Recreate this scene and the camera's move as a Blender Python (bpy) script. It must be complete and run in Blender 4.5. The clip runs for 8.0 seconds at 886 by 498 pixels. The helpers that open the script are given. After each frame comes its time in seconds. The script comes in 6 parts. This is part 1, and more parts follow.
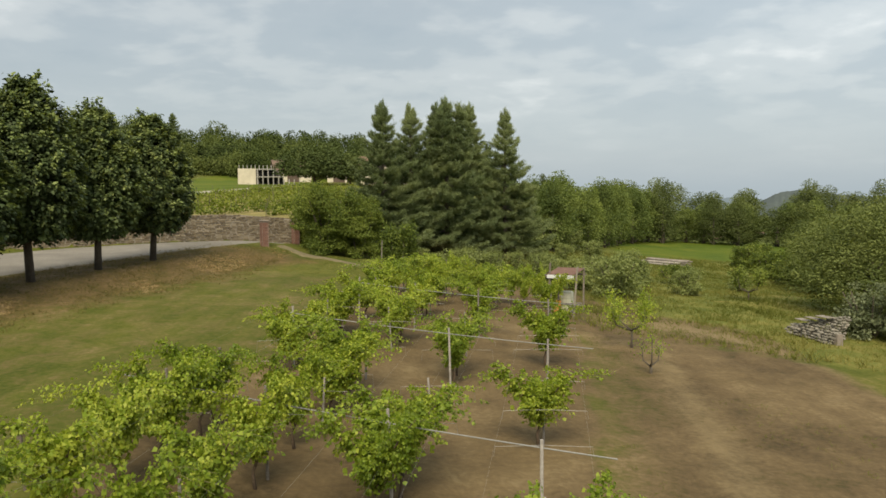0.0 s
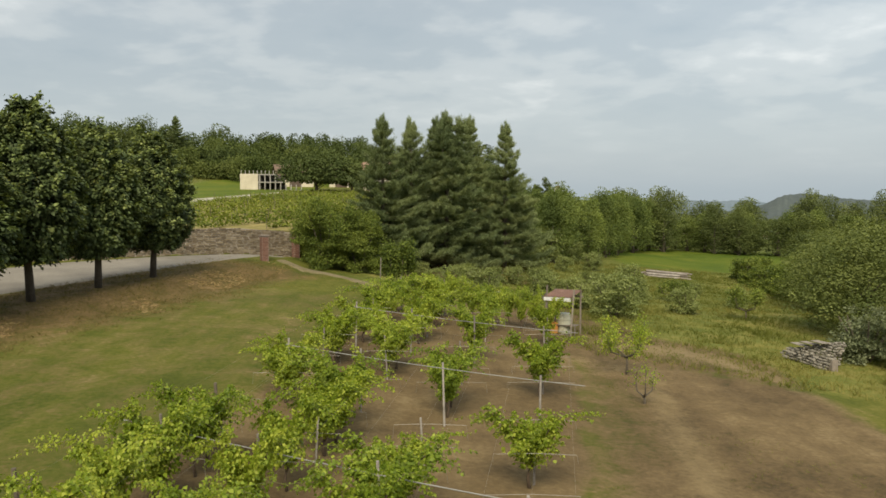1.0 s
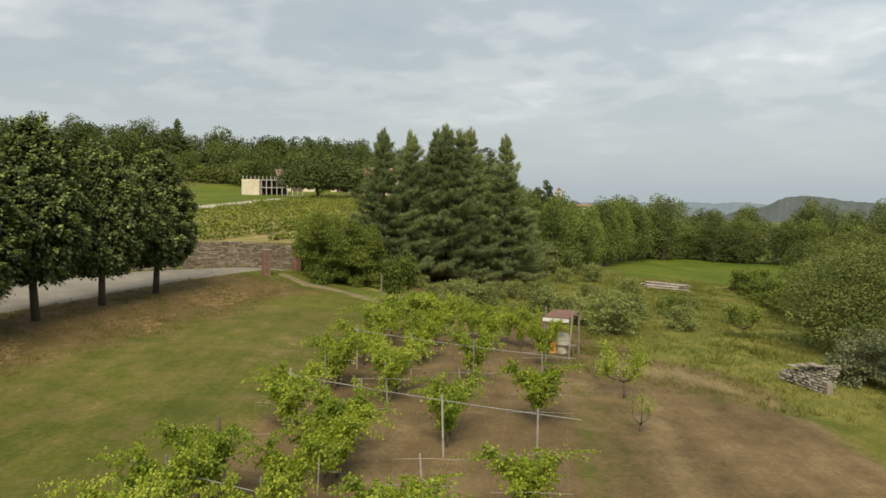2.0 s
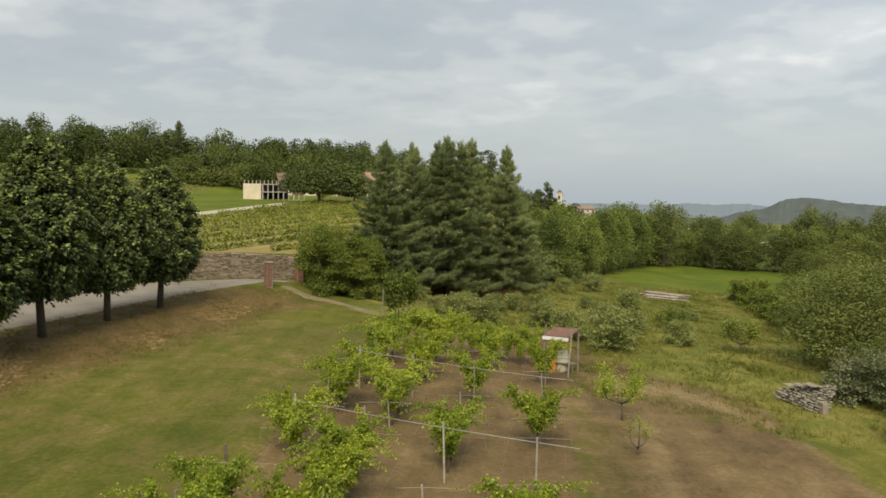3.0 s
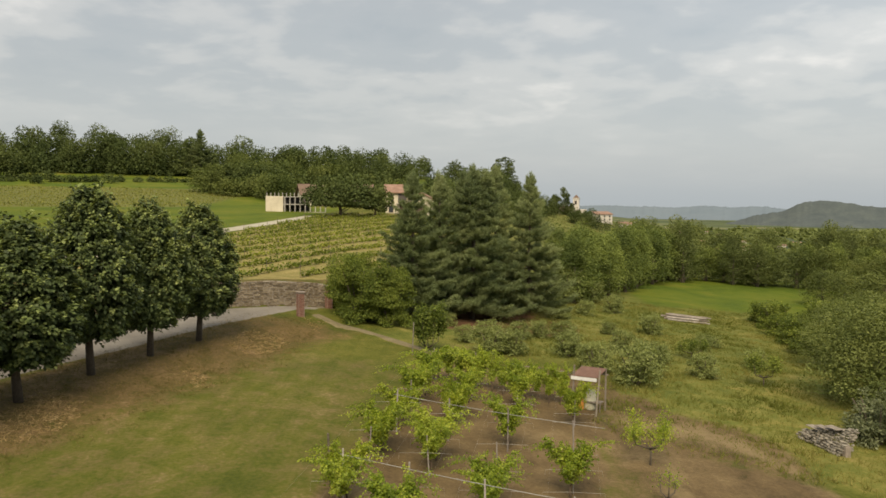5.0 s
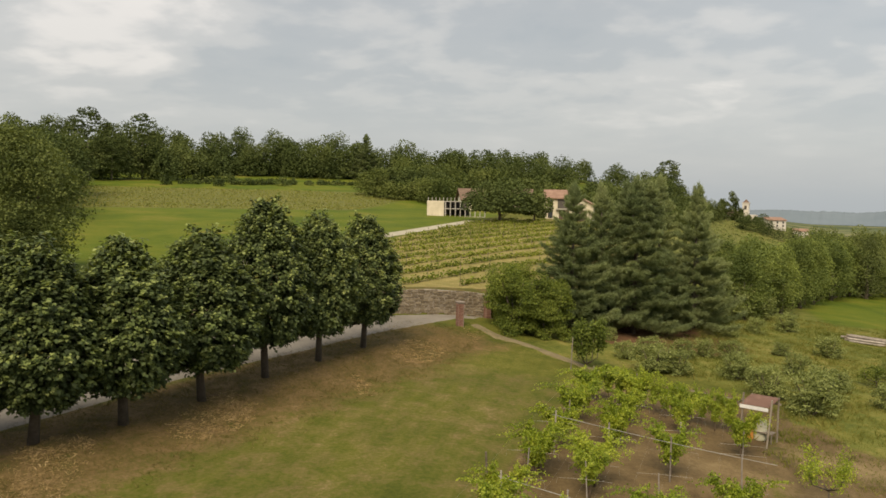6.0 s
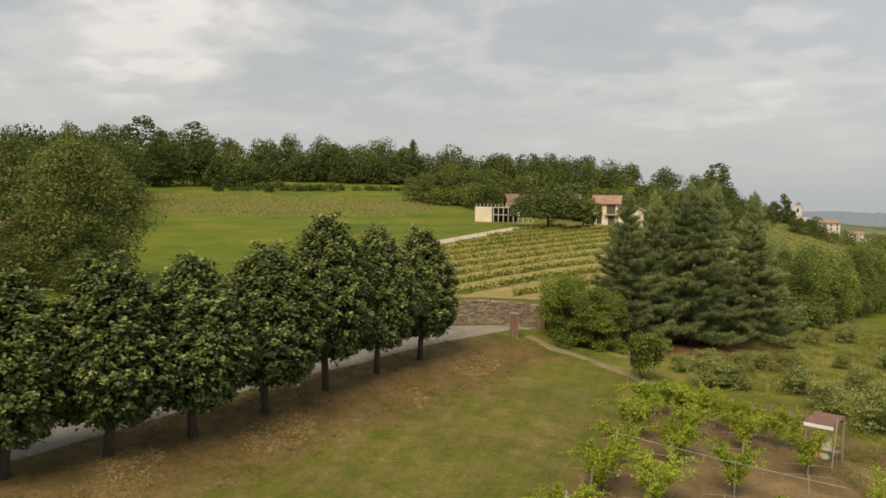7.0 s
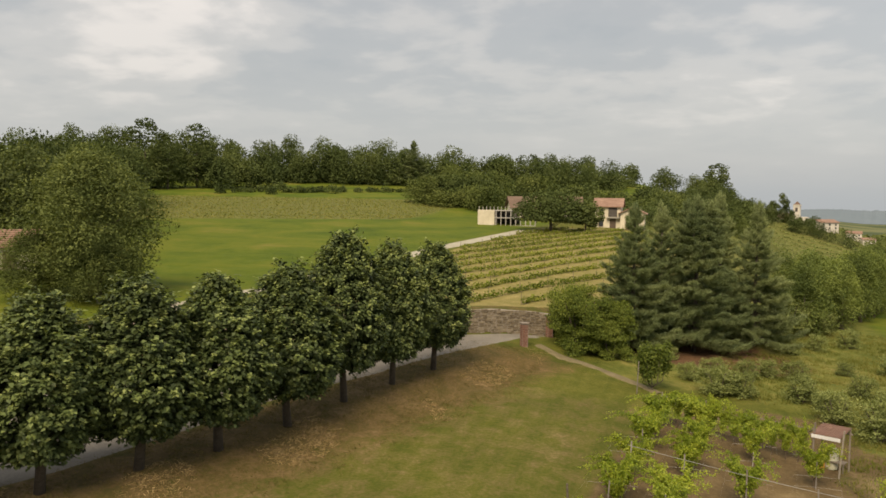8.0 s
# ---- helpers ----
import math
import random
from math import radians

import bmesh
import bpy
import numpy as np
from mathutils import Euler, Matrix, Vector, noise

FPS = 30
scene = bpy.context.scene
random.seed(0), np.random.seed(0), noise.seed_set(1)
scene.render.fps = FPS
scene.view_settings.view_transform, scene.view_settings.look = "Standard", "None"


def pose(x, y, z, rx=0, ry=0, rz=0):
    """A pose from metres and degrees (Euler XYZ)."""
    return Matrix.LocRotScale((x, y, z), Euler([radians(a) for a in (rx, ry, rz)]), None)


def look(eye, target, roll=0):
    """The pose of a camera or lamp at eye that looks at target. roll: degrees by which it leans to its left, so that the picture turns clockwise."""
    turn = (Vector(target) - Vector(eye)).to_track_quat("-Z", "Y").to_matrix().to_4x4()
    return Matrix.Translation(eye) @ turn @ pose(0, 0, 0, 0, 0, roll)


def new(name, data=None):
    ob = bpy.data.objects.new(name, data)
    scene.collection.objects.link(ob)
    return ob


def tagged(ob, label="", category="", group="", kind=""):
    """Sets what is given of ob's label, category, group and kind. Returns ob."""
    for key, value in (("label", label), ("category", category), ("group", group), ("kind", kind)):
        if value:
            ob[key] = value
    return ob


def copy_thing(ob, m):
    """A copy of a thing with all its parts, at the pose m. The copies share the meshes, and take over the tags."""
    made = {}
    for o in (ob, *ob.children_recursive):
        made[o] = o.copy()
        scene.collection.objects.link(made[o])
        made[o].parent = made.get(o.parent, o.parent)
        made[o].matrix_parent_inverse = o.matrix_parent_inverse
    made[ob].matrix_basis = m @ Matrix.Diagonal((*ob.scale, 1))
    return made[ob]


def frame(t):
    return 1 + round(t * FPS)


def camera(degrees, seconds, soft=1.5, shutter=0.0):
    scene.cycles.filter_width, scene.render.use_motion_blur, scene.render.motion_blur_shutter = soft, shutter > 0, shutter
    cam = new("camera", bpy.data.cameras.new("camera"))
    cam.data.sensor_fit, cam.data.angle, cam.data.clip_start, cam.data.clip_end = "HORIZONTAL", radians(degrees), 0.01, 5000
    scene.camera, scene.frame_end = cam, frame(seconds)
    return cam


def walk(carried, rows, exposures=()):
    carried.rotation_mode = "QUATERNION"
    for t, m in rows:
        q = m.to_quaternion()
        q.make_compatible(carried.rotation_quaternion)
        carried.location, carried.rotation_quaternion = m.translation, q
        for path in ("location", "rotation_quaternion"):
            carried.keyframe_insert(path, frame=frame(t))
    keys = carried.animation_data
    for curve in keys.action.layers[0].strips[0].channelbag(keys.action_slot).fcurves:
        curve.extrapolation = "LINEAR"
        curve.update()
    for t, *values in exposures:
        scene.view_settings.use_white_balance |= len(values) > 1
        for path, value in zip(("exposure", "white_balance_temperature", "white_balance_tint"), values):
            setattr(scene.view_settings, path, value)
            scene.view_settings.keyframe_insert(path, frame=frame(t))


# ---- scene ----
cam = camera(57.0, 8.0, soft=1.6)
PATH = [
    (0, (0.124, -0.825, 4.098), (-0.034, 19.137, 2.873), -0.31),
    (0.5, (0.264, -0.889, 4.539), (0.114, 19.074, 3.338), -0.17),
    (1, (0.344, -0.968, 5.059), (0.125, 18.994, 3.856), 0.03),
    (1.5, (0.417, -1.139, 5.535), (0.213, 18.824, 4.335), 0.24),
    (2, (0.377, -1.314, 6.020), (0.137, 18.649, 4.830), 0.26),
    (3.5, (0.256, -1.913, 7.356), (0.040, 18.050, 6.166), 0.65),
    (4, (0.095, -2.160, 7.815), (-0.070, 17.806, 6.657), 0.70),
    (4.2, (0.106, -2.450, 8.027), (-0.110, 17.519, 6.921), 0.48),
    (5.3, (-0.632, -3.030, 9.269), (-1.829, 16.899, 8.073), 1.07),
    (5.5, (-0.627, -3.049, 9.425), (-2.842, 16.792, 8.229), 1.15),
    (6, (-0.675, -2.932, 9.667), (-5.103, 16.536, 8.478), 1.18),
    (6.5, (-0.983, -2.960, 9.853), (-6.260, 16.298, 8.714), 1.01),
    (7, (-1.281, -3.413, 10.288), (-6.761, 15.788, 9.146), 0.94),
    (7.5, (-1.527, -3.964, 10.668), (-6.970, 15.247, 9.524), 0.69),
    (8, (-1.898, -4.586, 11.220), (-7.332, 14.625, 10.030), 0.88),
]
walk(cam, [(t, look(eye, target, roll)) for t, eye, target, roll in PATH], exposures=[(0.0, 0.02, 6700, 9), (4.0, 0.0, 7050, 12), (8.0, -0.03, 7450, 16)])

# ---- sky and sun ----
SUN_AZ, SUN_EL = 184.0, 47.0          # degrees: compass bearing from +y clockwise, height
world = bpy.data.worlds.new("sky")
scene.world = world
world.use_nodes = True
wn, wl = world.node_tree.nodes, world.node_tree.links
wn.clear()


def wnode(kind, **values):
    n = wn.new(kind)
    for key, value in values.items():
        n.inputs[key].default_value = value
    return n


def wmath(op, a, b=None):
    n = wn.new("ShaderNodeMath")
    n.operation = op
    for i, v in enumerate((a, b)):
        if v is None:
            continue
        if hasattr(v, "is_linked"):
            wl.new(v, n.inputs[i])
        else:
            n.inputs[i].default_value = v
    return n.outputs[0]


def wmix(fac, a, b):
    n = wn.new("ShaderNodeMix")
    n.data_type = "RGBA"
    for i, v in ((0, fac), (6, a), (7, b)):
        if hasattr(v, "is_linked"):
            wl.new(v, n.inputs[i])
        else:
            n.inputs[i].default_value = v
    return n.outputs[2]


sky = wn.new("ShaderNodeTexSky")
sky.sky_type, sky.sun_disc = "NISHITA", False
sky.sun_elevation, sky.sun_rotation = radians(SUN_EL), radians(SUN_AZ)
sky.air_density, sky.dust_density = 1.3, 3.0
coord = wn.new("ShaderNodeTexCoord")
split = wn.new("ShaderNodeSeparateXYZ")
wl.new(coord.outputs["Generated"], split.inputs[0])
up = wmath("MAXIMUM", split.outputs[2], 0.0)
flat = wmath("ADD", up, 0.20)
cx, cy = wmath("DIVIDE", split.outputs[0], flat), wmath("DIVIDE", split.outputs[1], flat)
layer = wn.new("ShaderNodeCombineXYZ")
wl.new(wmath("SUBTRACT", cx, 1.45), layer.inputs[0]), wl.new(cy, layer.inputs[1])
big = wnode("ShaderNodeTexNoise", Scale=0.75, Detail=4.0, Roughness=0.5, Distortion=0.3)
small = wnode("ShaderNodeTexNoise", Scale=2.2, Detail=5.0, Roughness=0.5, Distortion=0.3)
puff = wnode("ShaderNodeTexNoise", Scale=6.0, Detail=4.0, Roughness=0.5, Distortion=0.2)
wl.new(layer.outputs[0], puff.inputs["Vector"])
wl.new(layer.outputs[0], big.inputs["Vector"]), wl.new(layer.outputs[0], small.inputs["Vector"])


def wramp(src, stops):
    n = wn.new("ShaderNodeValToRGB")
    n.color_ramp.interpolation = "EASE"
    while len(n.color_ramp.elements) < len(stops):
        n.color_ramp.elements.new(0.5)
    for el, (p, c) in zip(n.color_ramp.elements, stops):
        el.position, el.color = p, (*c, 1)
    wl.new(src, n.inputs[0])
    return n.outputs[0]


cloud = wramp(wmath("ADD", wmath("MULTIPLY", big.outputs[0], 0.50), wmath("ADD", wmath("MULTIPLY", small.outputs[0], 0.32), wmath("MULTIPLY", puff.outputs[0], 0.18))),
              [(0.37, (0.42, 0.50, 0.57)), (0.46, (0.49, 0.56, 0.62)), (0.53, (0.67, 0.72, 0.75)), (0.62, (1.02, 1.04, 1.04))])
# the veil thins to pale blue low down, and the ground's own tone lies below the horizon
low = wramp(up, [(0.0, (0.50, 0.59, 0.66)), (0.06, (0.54, 0.62, 0.68)), (0.17, (0.52, 0.60, 0.66)), (0.4, (0.5, 0.56, 0.61))])
veil = wmix(wramp(up, [(0.0, (0, 0, 0)), (0.05, (0.08, 0.08, 0.08)), (0.16, (0.65, 0.65, 0.65)), (0.3, (1, 1, 1))]), low, cloud)
lift = wn.new("ShaderNodeVectorMath")
lift.operation = "SCALE"
wl.new(veil, lift.inputs[0])
wl.new(wmath("ADD", 1.0, wmath("MULTIPLY", wmath("ADD", wmath("MAXIMUM", wmath("ADD", split.outputs[0], 0.05), 0.0), wmath("MAXIMUM", wmath("SUBTRACT", wmath("MULTIPLY", split.outputs[0], -0.6), 0.36), 0.0)), wmath("MULTIPLY", wmath("MINIMUM", up, 0.4), 1.9))), lift.inputs["Scale"])
skyglow = wn.new("ShaderNodeVectorMath")
skyglow.operation = "SCALE"
wl.new(sky.outputs[0], skyglow.inputs[0])
skyglow.inputs["Scale"].default_value = 0.1
seen = wmix(0.8, skyglow.outputs[0], lift.outputs[0])
back = wnode("ShaderNodeBackground", Strength=1.0)
wl.new(seen, back.inputs[0])
out = wn.new("ShaderNodeOutputWorld")
wl.new(back.outputs[0], out.inputs[0])

sun_lamp = new("sun", bpy.data.lights.new("sun", "SUN"))
sun_lamp.data.energy, sun_lamp.data.angle, sun_lamp.data.color = 4.6, radians(34), (1.0, 0.90, 0.70)
sun_way = Vector((math.sin(radians(SUN_AZ)) * math.cos(radians(SUN_EL)), math.cos(radians(SUN_AZ)) * math.cos(radians(SUN_EL)), math.sin(radians(SUN_EL))))
sun_lamp.matrix_world = look(sun_way * 60, (0, 0, 0))


# ---- materials ----
def material(name):
    m = bpy.data.materials.new(name)
    m.use_nodes = True
    return m, m.node_tree.nodes, m.node_tree.links, m.node_tree.nodes["Principled BSDF"]


def ramp_node(n, stops):
    r = n.new("ShaderNodeValToRGB")
    while len(r.color_ramp.elements) < len(stops):
        r.color_ramp.elements.new(0.5)
    for el, (p, c) in zip(r.color_ramp.elements, stops):
        el.position, el.color = p, (*c, 1)
    return r


def noise_node(n, l, scale, detail=4.0, rough=0.55, vector=None, distortion=0.0):
    t = n.new("ShaderNodeTexNoise")
    t.inputs["Scale"].default_value, t.inputs["Detail"].default_value = scale, detail
    t.inputs["Roughness"].default_value, t.inputs["Distortion"].default_value = rough, distortion
    if vector is not None:
        l.new(vector, t.inputs["Vector"])
    return t


def mix_rgb(n, l, fac, a, b, kind="MIX"):
    m = n.new("ShaderNodeMix")
    m.data_type, m.blend_type = "RGBA", kind
    for i, v in ((0, fac), (6, a), (7, b)):
        if hasattr(v, "is_linked"):
            l.new(v, m.inputs[i])
        elif i == 0:
            m.inputs[0].default_value = v
        else:
            m.inputs[i].default_value = (*v, 1)
    return m.outputs[2]


def calc(n, l, op, a, b=0.0, c=None):
    m = n.new("ShaderNodeMath")
    m.operation = op
    for i, v in enumerate((a, b, c)):
        if v is None:
            continue
        if hasattr(v, "is_linked"):
            l.new(v, m.inputs[i])
        else:
            m.inputs[i].default_value = v
    return m.outputs[0]


def rough_surface(name, stops, scale, fine, rough=0.85, bump=0.3, metal=0.0, spread=0.0, world_space=False):
    """A worn surface: broad stains and fine grain, with relief; spread varies whole pieces."""
    m, n, l, p = material(name)
    if world_space:
        vec = n.new("ShaderNodeNewGeometry").outputs["Position"]
    else:
        vec = n.new("ShaderNodeTexCoord").outputs["Object"]
    broad = noise_node(n, l, scale, 5, 0.6, vec, 0.4)
    grain = noise_node(n, l, fine, 6, 0.65, vec)
    both = calc(n, l, "ADD", calc(n, l, "MULTIPLY", broad.outputs[0], 0.6), calc(n, l, "MULTIPLY", grain.outputs[0], 0.4))
    if spread:
        info = n.new("ShaderNodeObjectInfo")
        both = calc(n, l, "ADD", both, calc(n, l, "MULTIPLY", calc(n, l, "SUBTRACT", info.outputs["Random"], 0.5), spread))
    r = ramp_node(n, stops)
    l.new(both, r.inputs[0])
    l.new(r.outputs[0], p.inputs["Base Color"])
    p.inputs["Roughness"].default_value, p.inputs["Metallic"].default_value = rough, metal
    b = n.new("ShaderNodeBump")
    b.inputs["Strength"].default_value, b.inputs["Distance"].default_value = bump, 0.02
    l.new(grain.outputs[0], b.inputs["Height"])
    l.new(b.outputs[0], p.inputs["Normal"])
    return m


def leaf_material(name, dark, mid, light, glow=0.35, rough=0.5, patch=0.6, each=0.55, sheen=0.12, vary=0.22):
    """Leaves: each one differs a little, whole boughs differ more, and light comes through."""
    m, n, l, p = material(name)
    geo = n.new("ShaderNodeNewGeometry")
    broad = noise_node(n, l, patch, 3, 0.5, geo.outputs["Position"])
    clump = calc(n, l, "ADD", calc(n, l, "MULTIPLY", calc(n, l, "SUBTRACT", broad.outputs[0], 0.5), 2.0), 0.5)
    fac = calc(n, l, "ADD", calc(n, l, "MULTIPLY", geo.outputs["Random Per Island"], each), calc(n, l, "MULTIPLY", clump, 1.0 - each))
    info = n.new("ShaderNodeObjectInfo")
    fac = calc(n, l, "ADD", fac, calc(n, l, "MULTIPLY", calc(n, l, "SUBTRACT", info.outputs["Random"], 0.5), vary))
    r = ramp_node(n, [(0.18, dark), (0.5, mid), (0.85, light)])
    l.new(fac, r.inputs[0])
    l.new(r.outputs[0], p.inputs["Base Color"])
    p.inputs["Roughness"].default_value = rough
    p.inputs["Specular IOR Level"].default_value = sheen
    t = n.new("ShaderNodeBsdfTranslucent")
    l.new(mix_rgb(n, l, 1.0, r.outputs[0], (1.25, 1.2, 0.6), "MULTIPLY"), t.inputs[0])
    s = n.new("ShaderNodeMixShader")
    s.inputs[0].default_value = glow
    l.new(p.outputs[0], s.inputs[1]), l.new(t.outputs[0], s.inputs[2])
    l.new(s.outputs[0], n["Material Output"].inputs[0])
    return m


M_BARK = rough_surface("bark", [(0.3, (0.05, 0.04, 0.03)), (0.5, (0.11, 0.09, 0.065)), (0.7, (0.19, 0.16, 0.12))], 2.0, 14.0, 0.95, 0.8)
M_TRUNK = rough_surface("dark bark", [(0.3, (0.030, 0.024, 0.018)), (0.5, (0.065, 0.052, 0.038)), (0.7, (0.115, 0.095, 0.070))], 2.0, 14.0, 0.95, 0.8)
M_VINEWOOD = rough_surface("vine wood", [(0.3, (0.05, 0.035, 0.02)), (0.6, (0.13, 0.09, 0.06))], 6.0, 40.0, 0.95, 0.8)
M_CANE = rough_surface("green cane", [(0.3, (0.10, 0.12, 0.03)), (0.7, (0.18, 0.16, 0.06))], 6.0, 30.0, 0.7, 0.2)
M_POST = rough_surface("weathered post", [(0.3, (0.12, 0.10, 0.085)), (0.5, (0.23, 0.205, 0.18)), (0.72, (0.40, 0.37, 0.33))], 3.0, 25.0, 0.9, 0.5, spread=0.25)
M_PIPE = rough_surface("zinc pipe", [(0.3, (0.17, 0.17, 0.16)), (0.7, (0.31, 0.31, 0.29))], 3.0, 30.0, 0.55, 0.1, metal=0.3)
M_WIRE = rough_surface("dull wire", [(0.3, (0.20, 0.19, 0.17)), (0.7, (0.36, 0.35, 0.32))], 3.0, 30.0, 0.5, 0.1, metal=0.5)
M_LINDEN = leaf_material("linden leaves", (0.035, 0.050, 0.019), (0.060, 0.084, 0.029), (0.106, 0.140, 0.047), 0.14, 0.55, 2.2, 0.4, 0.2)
M_TIPLEAF = leaf_material("lighter linden leaves", (0.105, 0.145, 0.047), (0.196, 0.244, 0.082), (0.315, 0.360, 0.138), 0.28, 0.55, 1.2, 0.45, 0.2)
M_NEEDLE = leaf_material("pine needles", (0.090, 0.122, 0.056), (0.165, 0.206, 0.094), (0.270, 0.312, 0.146), 0.30, 0.6, 0.35, 0.4)
M_VINE = leaf_material("vine leaves", (0.108, 0.166, 0.017), (0.226, 0.300, 0.034), (0.425, 0.470, 0.073), 0.46, 0.5, 1.4, 0.5, 0.25)
M_SCRUB = leaf_material("scrub leaves", (0.050, 0.072, 0.022), (0.090, 0.116, 0.034), (0.145, 0.170, 0.052), 0.25, 0.75, 0.2, 0.3, 0.08)
M_SKYWOOD = leaf_material("hilltop wood leaves", (0.037, 0.054, 0.019), (0.066, 0.090, 0.030), (0.110, 0.136, 0.045), 0.2, 0.75, 0.12, 0.25, 0.08)
M_MAPLE = leaf_material("maple leaves", (0.046, 0.066, 0.020), (0.090, 0.116, 0.035), (0.165, 0.196, 0.060), 0.27, 0.7, 0.55, 0.3)
M_WOOD_A = leaf_material("woodland leaves", (0.072, 0.092, 0.032), (0.118, 0.145, 0.048), (0.180, 0.210, 0.068), 0.3, 0.7, 0.34, 0.3, vary=0.45)
M_WOOD_B = leaf_material("locust leaves", (0.082, 0.114, 0.034), (0.146, 0.186, 0.052), (0.250, 0.300, 0.082), 0.34, 0.7, 0.38, 0.33, vary=0.45)
M_WOOD_C = leaf_material("oak leaves", (0.064, 0.086, 0.026), (0.120, 0.148, 0.044), (0.205, 0.235, 0.074), 0.28, 0.7, 0.6, 0.3, vary=0.45)
M_ORCHARD = leaf_material("orchard leaves", (0.105, 0.132, 0.044), (0.190, 0.225, 0.078), (0.310, 0.345, 0.130), 0.34, 0.55, 0.5)
M_SILVER = leaf_material("silvery leaves", (0.068, 0.086, 0.042), (0.134, 0.156, 0.080), (0.232, 0.256, 0.148), 0.3, 0.6, 0.6)
M_HEDGE = leaf_material("shrub leaves", (0.060, 0.088, 0.019), (0.124, 0.164, 0.034), (0.240, 0.282, 0.060), 0.36, 0.5, 0.5)


# ---- mesh helpers ----
def mesh_object(name, verts, faces, mat, parent=None, label=""):
    me = bpy.data.meshes.new(name)
    me.from_pydata([tuple(v) for v in verts], [], faces)
    me.update()
    return place_mesh(name, me, mat, parent, label)


def place_mesh(name, me, mat, parent=None, label=""):
    ob = new(name, me)
    if not me.materials:
        me.materials.append(mat)
    if parent is not None:
        ob.parent = parent
    if label:
        ob["label"] = label
    return ob


def part(name, bm, mat, parent, label="", smooth=False):
    me = bpy.data.meshes.new(name)
    bm.to_mesh(me)
    bm.free()
    if smooth:
        me.polygons.foreach_set("use_smooth", [True] * len(me.polygons))
    return place_mesh(name, me, mat, parent, label)


def thing(name, label, category, group="", kind="", m=None):
    ob = new(name)
    if m is not None:
        ob.matrix_world = m
    return tagged(ob, label, category, group, kind)


def box(bm, lo, hi, turn=None, bevel=0.0):
    r = bmesh.ops.create_cube(bm, size=1.0)
    vs = r["verts"]
    for v in vs:
        v.co = Vector([lo[i] + (v.co[i] + 0.5) * (hi[i] - lo[i]) for i in range(3)])
    if bevel:
        es = list({e for v in vs for e in v.link_edges})
        vs = list({v for f in bmesh.ops.bevel(bm, geom=es, offset=bevel, segments=1, affect="EDGES")["faces"] for v in f.verts} | {v for v in vs if v.is_valid})
    if turn is not None:
        bmesh.ops.transform(bm, matrix=turn, verts=vs)
    return bm


def tube(bm, path, radii, sides=7):
    """A tapered, bent tube along path."""
    path = [Vector(p) for p in path]
    rings = []
    for i, p in enumerate(path):
        way = (path[min(i + 1, len(path) - 1)] - path[max(i - 1, 0)]).normalized()
        a = way.orthogonal().normalized() if i == 0 else (rings[-1][1] - way * rings[-1][1].dot(way)).normalized()
        b = way.cross(a)
        ring = [bm.verts.new(p + (a * math.cos(k * math.tau / sides) + b * math.sin(k * math.tau / sides)) * radii[i]) for k in range(sides)]
        rings.append((ring, a))
    for (r0, _), (r1, _) in zip(rings, rings[1:]):
        for k in range(sides):
            bm.faces.new((r0[k], r0[(k + 1) % sides], r1[(k + 1) % sides], r1[k]))
    bm.faces.new(list(reversed(rings[0][0])))
    bm.faces.new(rings[-1][0])
    return bm


DIAMOND = ((0.0, -0.5, 0.0), (0.36, 0.02, 0.10), (0.0, 0.62, -0.06), (-0.36, 0.02, 0.10))
LOBED = ((0.0, -0.42, 0.0), (0.40, -0.30, 0.10), (0.50, 0.14, 0.04), (0.0, 0.62, -0.12), (-0.50, 0.14, 0.04), (-0.40, -0.30, 0.10))
VINE_LEAF = ((0.0, -0.48, 0.04), (0.50, -0.10, 0.10), (0.0, 0.58, -0.12), (-0.50, -0.10, 0.10))
LEAF = ((0.0, -0.5, 0.0), (0.38, -0.12, 0.12), (0.0, 0.6, -0.08), (-0.38, -0.12, 0.12))
NEEDLE = ((-0.065, -0.5, 0.0), (0.065, -0.5, 0.0), (0.0, 0.5, 0.06))
BLADE = ((-0.06, -0.5, 0.0), (0.06, -0.5, 0.0), (0.0, 0.5, 0.12))


def unit(a):
    return a / np.maximum(np.linalg.norm(a, axis=-1, keepdims=True), 1e-9)


def leaf_mesh(name, pos, tip, nrm, size, outline):
    """Many small leaves in one mesh: each a folded outline at pos, its tip along tip, facing nrm."""
    pos, tip, nrm = np.asarray(pos, float), unit(np.asarray(tip, float)), np.asarray(nrm, float)
    side = unit(np.cross(tip, nrm))
    nrm = np.cross(side, tip)
    size = np.asarray(size, float).reshape(-1, 1)
    o = np.array(outline)
    k, n = len(o), len(pos)
    v = np.stack([pos + size * (o[j, 0] * side + o[j, 1] * tip + o[j, 2] * nrm) for j in range(k)], 1).reshape(-1, 3)
    me = bpy.data.meshes.new(name)
    me.vertices.add(n * k), me.loops.add(n * k), me.polygons.add(n)
    me.vertices.foreach_set("co", v.astype(np.float32).ravel())
    me.loops.foreach_set("vertex_index", np.arange(n * k, dtype=np.int32))
    me.polygons.foreach_set("loop_start", np.arange(0, n * k, k, dtype=np.int32))
    me.update(calc_edges=True)
    return me


def joined(name, meshes):
    bm = bmesh.new()
    for m in meshes:
        bm.from_mesh(m)
    me = bpy.data.meshes.new(name)
    bm.to_mesh(me)
    bm.free()
    return me


# ---- the lie of the land ----
def smooth(a, b, v):
    t = np.clip((v - a) / (b - a), 0, 1)
    return t * t * (3 - 2 * t)


